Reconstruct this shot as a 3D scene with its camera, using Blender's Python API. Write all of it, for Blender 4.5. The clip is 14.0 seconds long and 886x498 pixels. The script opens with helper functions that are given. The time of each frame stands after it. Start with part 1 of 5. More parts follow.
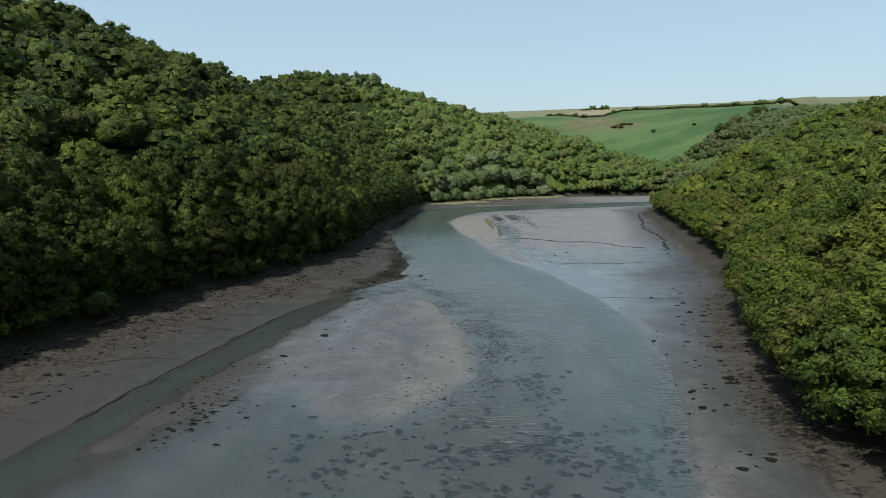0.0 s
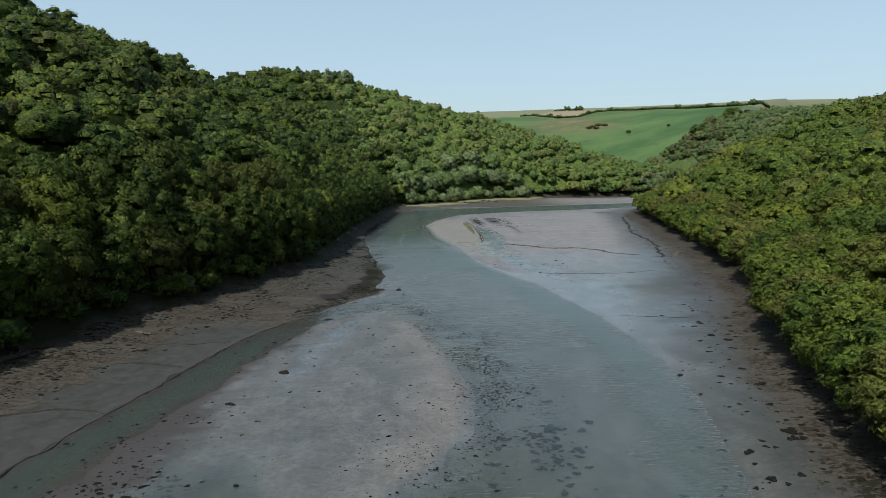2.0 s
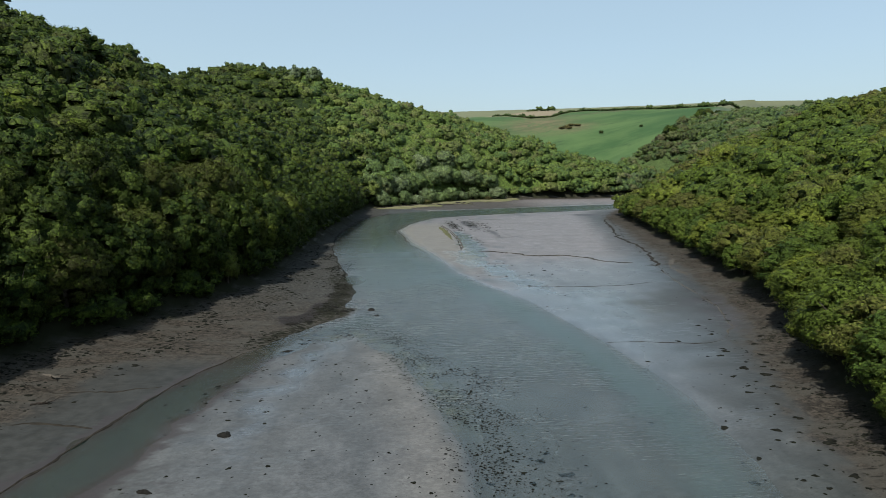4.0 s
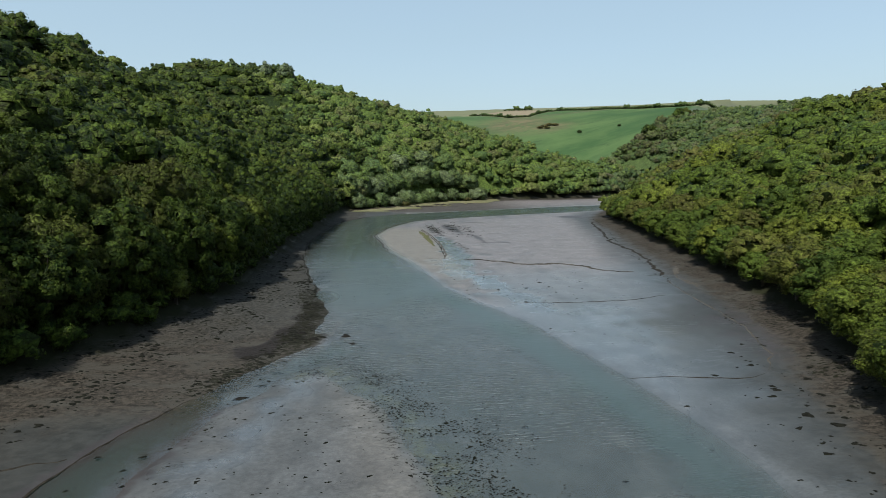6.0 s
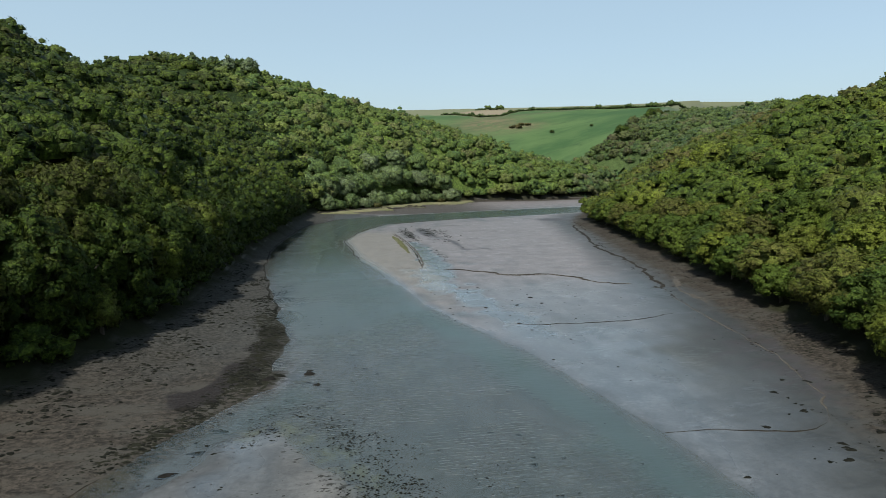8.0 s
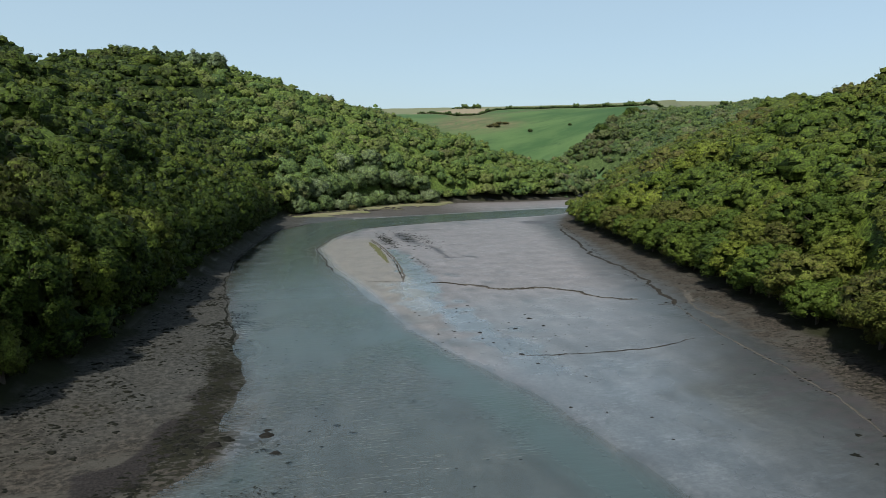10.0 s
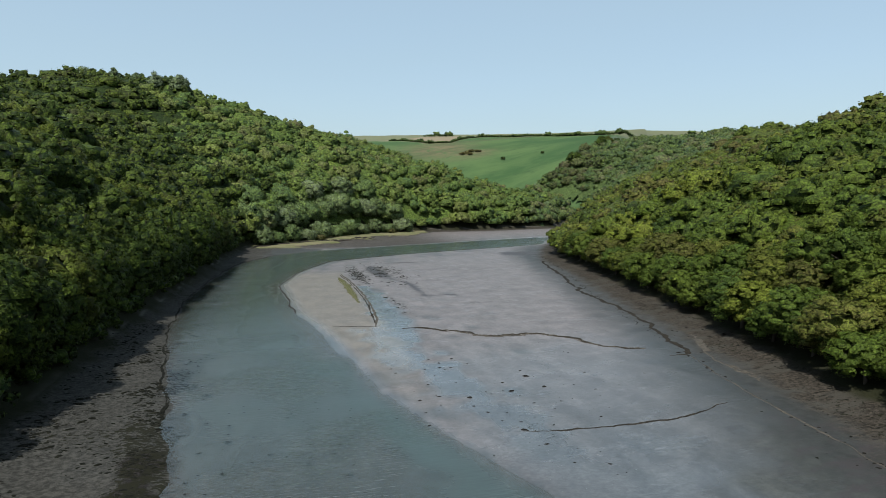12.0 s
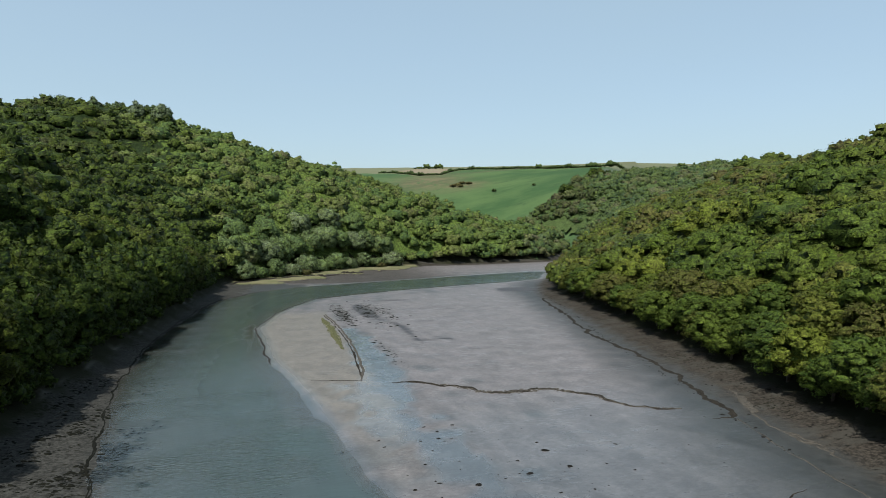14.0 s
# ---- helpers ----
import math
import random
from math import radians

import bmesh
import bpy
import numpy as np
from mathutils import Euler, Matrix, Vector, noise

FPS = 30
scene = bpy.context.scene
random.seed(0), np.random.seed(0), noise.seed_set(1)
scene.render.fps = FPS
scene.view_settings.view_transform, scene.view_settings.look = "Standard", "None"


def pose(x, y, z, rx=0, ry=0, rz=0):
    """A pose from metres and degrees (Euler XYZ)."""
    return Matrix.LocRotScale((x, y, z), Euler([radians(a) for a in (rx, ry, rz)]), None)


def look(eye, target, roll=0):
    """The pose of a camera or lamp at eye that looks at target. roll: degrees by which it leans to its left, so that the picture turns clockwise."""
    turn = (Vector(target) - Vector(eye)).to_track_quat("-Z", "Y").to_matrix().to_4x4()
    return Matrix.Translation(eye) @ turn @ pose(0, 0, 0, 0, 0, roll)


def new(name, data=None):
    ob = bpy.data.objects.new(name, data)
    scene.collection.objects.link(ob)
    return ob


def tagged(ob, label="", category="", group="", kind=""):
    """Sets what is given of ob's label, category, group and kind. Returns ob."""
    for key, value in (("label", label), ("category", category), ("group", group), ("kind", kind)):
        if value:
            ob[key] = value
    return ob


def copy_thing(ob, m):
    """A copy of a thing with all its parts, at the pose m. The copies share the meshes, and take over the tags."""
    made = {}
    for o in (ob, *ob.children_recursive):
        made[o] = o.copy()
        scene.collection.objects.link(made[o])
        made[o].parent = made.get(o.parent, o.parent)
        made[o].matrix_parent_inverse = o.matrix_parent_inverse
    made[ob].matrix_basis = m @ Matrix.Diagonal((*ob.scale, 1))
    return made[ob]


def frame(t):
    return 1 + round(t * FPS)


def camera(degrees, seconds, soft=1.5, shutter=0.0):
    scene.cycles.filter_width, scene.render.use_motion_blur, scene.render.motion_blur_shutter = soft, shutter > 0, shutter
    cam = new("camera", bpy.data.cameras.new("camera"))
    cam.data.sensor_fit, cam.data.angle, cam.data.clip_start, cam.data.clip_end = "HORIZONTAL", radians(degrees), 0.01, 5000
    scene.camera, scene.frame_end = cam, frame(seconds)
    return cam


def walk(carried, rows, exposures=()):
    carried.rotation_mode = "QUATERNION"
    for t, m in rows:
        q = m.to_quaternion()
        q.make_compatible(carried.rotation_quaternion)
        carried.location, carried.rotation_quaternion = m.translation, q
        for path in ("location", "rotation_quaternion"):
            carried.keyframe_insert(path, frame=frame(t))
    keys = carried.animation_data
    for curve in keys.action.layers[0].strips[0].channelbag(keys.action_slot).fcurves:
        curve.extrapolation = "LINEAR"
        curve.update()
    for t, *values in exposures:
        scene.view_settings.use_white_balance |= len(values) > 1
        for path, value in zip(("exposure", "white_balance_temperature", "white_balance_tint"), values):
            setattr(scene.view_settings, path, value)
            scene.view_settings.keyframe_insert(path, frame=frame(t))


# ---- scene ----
cam = camera(72.5, 14.0, 0.8)
PATH = [
    (0, (0.00, 0.00, 22.00), 82.23, -0.01, -0.19),
    (0.5, (-0.36, 3.44, 21.96), 82.28, -0.07, -0.80),
    (1, (-0.68, 6.82, 21.94), 82.27, -0.11, -1.41),
    (1.5, (-0.96, 10.19, 21.93), 82.29, -0.10, -2.08),
    (2, (-1.21, 13.55, 21.94), 82.29, -0.13, -2.70),
    (2.5, (-1.40, 16.93, 21.98), 82.29, -0.12, -3.37),
    (3, (-1.55, 20.42, 22.04), 82.29, -0.17, -4.04),
    (5.5, (-1.76, 37.95, 22.17), 82.37, 0.04, -7.19),
    (6, (-1.73, 41.41, 22.20), 82.35, 0.03, -7.68),
    (6.5, (-1.67, 44.83, 22.24), 82.35, 0.04, -8.47),
    (7, (-1.60, 48.21, 22.29), 82.32, 0.02, -9.32),
    (7.5, (-1.50, 51.65, 22.36), 82.35, -0.08, -9.98),
    (8, (-1.39, 55.13, 22.45), 82.32, -0.15, -10.49),
    (10.5, (0.14, 72.59, 22.98), 82.33, -0.18, -13.53),
    (11, (0.57, 76.09, 23.07), 82.70, -0.28, -14.33),
    (11.5, (1.10, 79.60, 23.21), 83.07, -0.29, -14.94),
    (12, (1.66, 83.11, 23.36), 84.81, -0.26, -15.49),
    (12.5, (2.24, 86.53, 23.41), 87.41, -0.24, -15.94),
    (13, (2.88, 89.91, 23.37), 87.96, -0.17, -16.54),
    (13.5, (3.60, 93.33, 23.35), 87.91, -0.21, -16.54),
    (14, (4.36, 96.76, 23.38), 87.88, -0.20, -16.48),
]
walk(cam, [(t, pose(*eye, tilt, roll, turn)) for t, eye, tilt, roll, turn in PATH])


# ---- world, sun and exposure ----
SUN_FROM = Vector((-0.42, -0.58, 1.10)).normalized()   # towards the sun
SUN_UP = math.asin(SUN_FROM.z)
SUN_TURN = math.atan2(SUN_FROM.x, SUN_FROM.y)

world = bpy.data.worlds.new("sky")
scene.world = world
world.use_nodes = True
wn = world.node_tree.nodes
sky = wn.new("ShaderNodeTexSky")
sky.sky_type = "NISHITA"
sky.sun_disc = False
sky.sun_elevation, sky.sun_rotation = SUN_UP, SUN_TURN
sky.air_density, sky.dust_density, sky.ozone_density = 1.0, 2.5, 1.0
veil = wn.new("ShaderNodeMix")   # thin, even high haze over the blue
veil.data_type = "RGBA"
veil.inputs[7].default_value = (2.22, 3.00, 3.36, 1)
haze_at, haze, haze_range = wn.new("ShaderNodeTexCoord"), wn.new("ShaderNodeTexNoise"), wn.new("ShaderNodeMapRange")
haze.inputs["Scale"].default_value, haze.inputs["Detail"].default_value = 1.6, 3.0
haze_range.inputs["To Min"].default_value, haze_range.inputs["To Max"].default_value = 0.48, 0.72
wl = world.node_tree.links
streaks = wn.new("ShaderNodeVectorMath")
streaks.operation = "MULTIPLY"
streaks.inputs[1].default_value = (1.0, 1.6, 5.0)
wl.new(haze_at.outputs["Generated"], streaks.inputs[0])
wl.new(streaks.outputs[0], haze.inputs["Vector"])
wl.new(haze.outputs["Fac"], haze_range.inputs["Value"])
wl.new(haze_range.outputs["Result"], veil.inputs[0])
wl.new(sky.outputs[0], veil.inputs[6])
wl.new(veil.outputs[2], wn["Background"].inputs[0])
wn["Background"].inputs[1].default_value = 0.15

sun = new("sun", bpy.data.lights.new("sun", "SUN"))
sun.data.energy, sun.data.angle, sun.data.color = 5.0, radians(0.6), (1.0, 0.95, 0.87)
sun.matrix_world = look(SUN_FROM * 400, (0, 0, 0))
scene.view_settings.exposure = 0.45


# ---- plan: shorelines, channel, valley ----
SHORE_WEST = [(-90, -400), (-75, -150), (-62, -20), (-54, 40), (-49, 70), (-43.5, 93), (-34.5, 113), (-27.5, 131), (-24, 153),
              (-23, 190), (-19.5, 240), (-13, 335), (-8, 350)]
SHORE_NORTH = [(8, 372), (28, 400), (55, 425), (82, 438), (135, 446), (187, 466), (225, 520), (262, 572)]
SHORE_EAST = [(266, 566), (235, 515), (185, 430), (140, 355), (118, 318), (102, 283), (90.5, 232), (82.5, 202), (75, 168),
              (68.5, 145), (62.5, 123), (56.5, 106), (48.5, 92), (41.3, 76), (35, 55), (32, 40), (32, 20), (38, -20), (60, -150), (80, -400)]
VALLEY = [(264, 569), (262, 600), (248, 640), (225, 672), (150, 708), (60, 742), (-30, 775), (-200, 830), (-500, 900)]
FIELD_EDGE = [(-500, 900), (-200, 832), (-30, 778), (60, 746), (150, 712), (225, 680), (262, 674), (300, 664), (340, 690), (383, 725), (450, 790), (600, 930)]
CHANNEL = [(-36, -20), (-34, 20), (-33, 43), (-31, 51), (-28, 66), (-26, 78), (-23.5, 88), (-15, 106), (-10.4, 115),
           (-8.4, 134), (-11, 152), (-16.3, 186), (-18.4, 215), (-18, 247), (-11, 293), (1, 318), (14, 332), (45, 347),
           (88, 366), (150, 392), (200, 452), (252, 548), (258, 546), (205, 440), (160, 362), (129, 342), (89, 329),
           (50, 312), (20, 293), (7.5, 264), (3, 240), (5.5, 204), (10, 181), (13, 152), (17, 138), (22, 124), (26, 101),
           (28.5, 81), (27, 66), (22.5, 50), (17, 36), (14, 0), (14, -20)]
SANDBAR = [(-13, 103), (-6, 106), (-1, 98), (2, 87), (4.4, 74), (4.2, 64), (1, 56), (-4, 50), (-9, 50.5), (-14, 57), (-19.5, 57.5),
           (-22.5, 50.5), (-26, 44.5), (-28, 43.5), (-27, 50), (-25.8, 57), (-24.4, 63), (-20, 80), (-16, 95)]
SIDE_CHANNEL = [(-31, 38), (-29.5, 50), (-27.6, 60), (-25, 70), (-22.4, 82), (-19.5, 94), (-13, 106), (-6, 114)]
ISLET = [(18.6, 246), (17.6, 226), (17.2, 204), (18.3, 186), (19.6, 190), (20, 205), (19.4, 225)]
POOL = [(22.0, 233), (21.2, 218), (20.4, 203), (19.2, 188), (19.0, 177), (22.4, 175), (24.2, 190), (24.6, 202), (24.0, 220), (23.2, 233)]
SHINGLE = [(-18, 110), (-12.5, 113.5), (-9.5, 120), (-7.3, 130), (-7.6, 139), (-10, 141), (-11.6, 133), (-13.4, 125), (-16, 118)]   # dark shingle at the point of the western bank
WET_WAY = [(19, 183), (18, 174), (20, 163), (22.5, 152), (24.5, 143), (26.5, 132)]   # where the pool drains over the mud
TRENCH = [(11, 165), (15, 142), (19.5, 122), (22.3, 108), (24.3, 95), (25, 82), (24.4, 70), (22, 58), (18, 45), (14, 30)]   # where the channel runs deepest
WEST_OF = ([-40, 38, 50, 60, 70, 82, 94, 106, 114, 150, 190, 250, 300, 330], [-30, -30, -28.5, -26.3, -25, -23, -19.5, -13, -8, 0, -6, -7, 4, 20])   # mid-channel, x by y


def to_line(x, y, line, closed=False):
    """The distance of the places to a line."""
    ends = list(line) + ([line[0]] if closed else [])
    best = np.full(x.shape, 1e9)
    for (ax, ay), (bx, by) in zip(ends, ends[1:]):
        ux, uy = bx - ax, by - ay
        f = np.clip(((x - ax) * ux + (y - ay) * uy) / (ux * ux + uy * uy), 0, 1)
        best = np.minimum(best, np.hypot(x - ax - f * ux, y - ay - f * uy))
    return best


def inside(x, y, ring):
    odd = np.zeros(x.shape, bool)
    for (ax, ay), (bx, by) in zip(ring, ring[1:] + ring[:1]):
        if ay != by:
            odd ^= ((ay > y) != (by > y)) & (x < (bx - ax) * (y - ay) / (by - ay) + ax)
    return odd


def into(x, y, ring):
    """The distance into a ring; below zero outside."""
    return np.where(inside(x, y, ring), 1, -1) * to_line(x, y, ring, True)


def smooth(a, b, v):
    f = np.clip((v - a) / (b - a), 0, 1)
    return f * f * (3 - 2 * f)


class Waves:
    """Soft random relief, the sum of some dozens of plane waves about one length."""

    def __init__(self, length, seed, count=28):
        r = np.random.default_rng(seed)
        turn, k = r.uniform(0, 2 * np.pi, count), 2 * np.pi / (length * r.uniform(0.6, 1.8, count))
        self.kx, self.ky, self.at = k * np.cos(turn), k * np.sin(turn), r.uniform(0, 2 * np.pi, count)

    def __call__(self, x, y):
        total = np.zeros(np.shape(x))
        for kx, ky, at in zip(self.kx, self.ky, self.at):
            total += np.sin(kx * x + ky * y + at)
        return total / math.sqrt(len(self.kx) / 2)


LONG, MIDDLE, SHORT, TINY = Waves(60, 1), Waves(17, 2), Waves(6, 3), Waves(2.4, 4)
ESTUARY = SHORE_WEST + SHORE_NORTH + SHORE_EAST


def bump(x, y, cx, cy, wide, deep):
    return np.exp(-((x - cx) / wide) ** 2 - ((y - cy) / deep) ** 2)


def field_side(x, y):
    """1 on the open fields north of the valley, 0 on the wooded hills."""
    return smooth(-8, 14, y - np.interp(x, [p[0] for p in FIELD_EDGE], [p[1] for p in FIELD_EDGE]))


def land(x, y):
    """The height of the ground, and what is needed to colour it."""
    shore = into(x, y, ESTUARY)
    flat = shore > 0
    # hills
    out = np.maximum(-shore, 0)
    d = np.minimum(out, to_line(x, y, VALLEY))
    east = smooth(-40, 40, x - np.interp(y, [-400, 60, 120, 200, 320, 570, 650, 700, 900], [0, 0, 20, 35, 60, 246, 246, 300, 470]))
    spur = smooth(-10, 45, x) * smooth(330, 420, y)
    top_w = 62 + 15 * bump(x, y, -108, 212, 55, 80) + 38 * bump(x, y, -68, 512, 118, 75) - 10 * bump(x, y, 25, 510, 55, 70) - 12 * bump(x, y, -90, 400, 60, 45) - 8 * spur - 26 * spur * smooth(80, 210, x)
    top_w += 6 * bump(x, y, -43, 490, 18, 45) - 3 * bump(x, y, -97, 484, 14, 40) + 4 * bump(x, y, -130, 474, 24, 45)
    top_e = 47 + 5 * bump(x, y, 218, 268, 38, 45) + 34 * smooth(400, 570, y) - 9 * bump(x, y, 140, 275, 45, 45) - 12 * bump(x, y, 150, 325, 45, 50) + 9 * bump(x, y, 236, 345, 38, 45)
    field = field_side(x, y)
    top = top_w * (1 - east) + top_e * east
    rise = (1.14 + 0.5 * spur + 0.25 * bump(x, y, -60, 470, 90, 50)) * (1 - east) + (0.98 + 0.5 * smooth(480, 580, y) - 0.30 * bump(x, y, 125, 310, 40, 55)) * east
    top, rise = top * (1 - field) + 120 * field, rise * (1 - field) + 0.9 * field
    hill = 1.60 + top * (1 - np.exp(-rise * d / top)) + smooth(5, 60, d) * (1.8 * LONG(x, y) + 0.6 * MIDDLE(x, y)) * (1 - 0.85 * field)
    hill += (0.070 * np.clip(y - 1010, 0, 420) + 0.035 * np.clip(x - 240, -300, 300) * smooth(700, 1000, y)) * field
    drop = np.interp(x, [50, 82, 110, 150, 170, 200, 235, 262], [0, 7, 13, 11, 11, 15, 21, 12]) * smooth(415, 470, y) * (1 - east) * (1 - field)
    hill = np.maximum(hill - drop * smooth(2, 30, d), np.minimum(hill, 2.5))
    hill = np.where(np.hypot(x, y) > 1500, hill * 0.9 + 10, hill)
    # mud flat
    chan, bar = into(x, y, CHANNEL), into(x, y, SANDBAR)
    wob = 0.9 * SHORT(x, y) + 0.35 * TINY(x, y)
    fall = 6.5 - 4.6 * smooth(150, 200, y) * smooth(350, 335, y) * smooth(30, 0, x)
    bank = 1.25 * np.exp(-np.maximum(shore, 0) / fall) + 0.10 * smooth(25, 5, shore)
    mud = 0.10 + 0.0028 * np.clip(-chan, 0, 60) + bank
    west_half = smooth(3, -3, x - np.interp(y, *WEST_OF))
    inward = chan + 0.3 * wob + 0.45 * MIDDLE(x, y)
    mud = mud - (0.46 - 0.22 * smooth(150, 122, y)) * (smooth(-1.4, 6, inward) * (1 - west_half) + smooth(-1.0, 2.4, inward) * west_half)
    mud -= 0.36 * smooth(6.0, 1.0, to_line(x, y, TRENCH) + 0.4 * wob) * smooth(-1, 1.5, chan)
    steep = np.maximum(smooth(-10, -2, x), 0.8 * smooth(72, 60, y))
    mud += (0.40 - 0.12 * smooth(84, 104, y)) * smooth(-3.2 + 2.5 * steep, 4.5 - 2.9 * steep, bar + (0.15 + 0.5 * smooth(66, 58, y)) * wob)
    mud -= (0.36 - 0.22 * smooth(86, 104, y)) * smooth(3.6, 1.6, to_line(x, y, SIDE_CHANNEL) + 0.35 * wob)
    mud -= 0.10 * smooth(-0.9, 0.5, into(x, y, POOL) + 0.25 * wob)
    isl = into(x, y, ISLET)
    mud += 0.16 * smooth(-3.0, 0.8, isl)
    mud += 0.016 * MIDDLE(x, y) + 0.012 * SHORT(x, y) + 0.006 * TINY(x, y) * smooth(-2, 2, -chan)
    mud += 0.07 * smooth(14, 4, shore) * (0.6 * SHORT(x, y) + 0.5 * TINY(x, y))
    mud += 0.32 * bump(x, y, -7.5, 119.3, 5.0, 2.2) * (0.8 + 0.3 * wob) + 0.20 * bump(x, y, -10, 138, 2.0, 6)
    meadow = smooth(-3, 2, 17 - shore + wob + 4 * MIDDLE(x, y)) * smooth(-14, -4, x) * smooth(92, 84, x) * smooth(335, 350, y) * flat
    mud = mud * (1 - meadow) + (1.25 + 0.05 * SHORT(x, y)) * meadow
    seam = smooth(1.6, 0, shore)
    mud = mud * (1 - seam) + 1.60 * seam
    return np.where(flat, mud, hill), shore, chan, bar, isl, meadow, field, east


def height(x, y):
    return float(land(np.array([float(x)]), np.array([float(y)]))[0][0])


# ---- materials ----
class Net:
    """Short ways to write a node tree."""

    def __init__(self, name):
        self.m = bpy.data.materials.new(name)
        self.m.use_nodes = True
        self.n, self.l = self.m.node_tree.nodes, self.m.node_tree.links
        self.out, self.bsdf = self.n["Material Output"], self.n["Principled BSDF"]
        self.place = self.n.new("ShaderNodeNewGeometry").outputs["Position"]

    def put(self, value, socket):
        if isinstance(value, bpy.types.NodeSocket):
            self.l.new(value, socket)
        elif isinstance(value, tuple) and len(value) == 3 and socket.type == "RGBA":
            socket.default_value = (*value, 1)
        else:
            socket.default_value = value

    def noise(self, size, detail=4.0, rough=0.55, stretch=None, at=None):
        n = self.n.new("ShaderNodeTexNoise")
        n.inputs["Scale"].default_value, n.inputs["Detail"].default_value, n.inputs["Roughness"].default_value = 1 / size, detail, rough
        where = at or self.place
        if stretch:
            s = self.n.new("ShaderNodeVectorMath")
            s.operation = "MULTIPLY"
            self.l.new(where, s.inputs[0])
            s.inputs[1].default_value = stretch
            where = s.outputs[0]
        self.l.new(where, n.inputs["Vector"])
        return n.outputs["Fac"]

    def math(self, kind, a, b=0.0, clamp=False):
        n = self.n.new("ShaderNodeMath")
        n.operation, n.use_clamp = kind, clamp
        self.put(a, n.inputs[0]), self.put(b, n.inputs[1])
        return n.outputs[0]

    def step(self, v, a, b, lo=0.0, hi=1.0):
        n = self.n.new("ShaderNodeMapRange")
        n.interpolation_type = "SMOOTHSTEP"
        self.put(v, n.inputs["Value"])
        for key, value in (("From Min", a), ("From Max", b), ("To Min", lo), ("To Max", hi)):
            n.inputs[key].default_value = value
        return n.outputs["Result"]

    def mix(self, f, a, b):
        n = self.n.new("ShaderNodeMix")
        n.data_type = "RGBA"
        self.put(f, n.inputs[0]), self.put(a, n.inputs[6]), self.put(b, n.inputs[7])
        return n.outputs[2]

    def ramp(self, f, *stops):
        n = self.n.new("ShaderNodeValToRGB")
        e = n.color_ramp.elements
        while len(e) < len(stops):
            e.new(0.5)
        for at, (where, colour) in zip(e, stops):
            at.position, at.color = where, (*colour, 1)
        self.l.new(f, n.inputs[0])
        return n.outputs[0]

    def attribute(self, name):
        n = self.n.new("ShaderNodeAttribute")
        n.attribute_name = name
        return n.outputs["Fac"]

    def relief(self, v, depth, strength=1.0):
        n = self.n.new("ShaderNodeBump")
        n.inputs["Distance"].default_value, n.inputs["Strength"].default_value = depth, strength
        self.put(v, n.inputs["Height"])
        self.l.new(n.outputs[0], self.bsdf.inputs["Normal"])
        return n.outputs[0]

    def finish(self, colour, roughness, specular=0.5):
        self.put(colour, self.bsdf.inputs["Base Color"])
        self.put(roughness, self.bsdf.inputs["Roughness"])
        self.put(specular, self.bsdf.inputs["Specular IOR Level"])
        return self.m


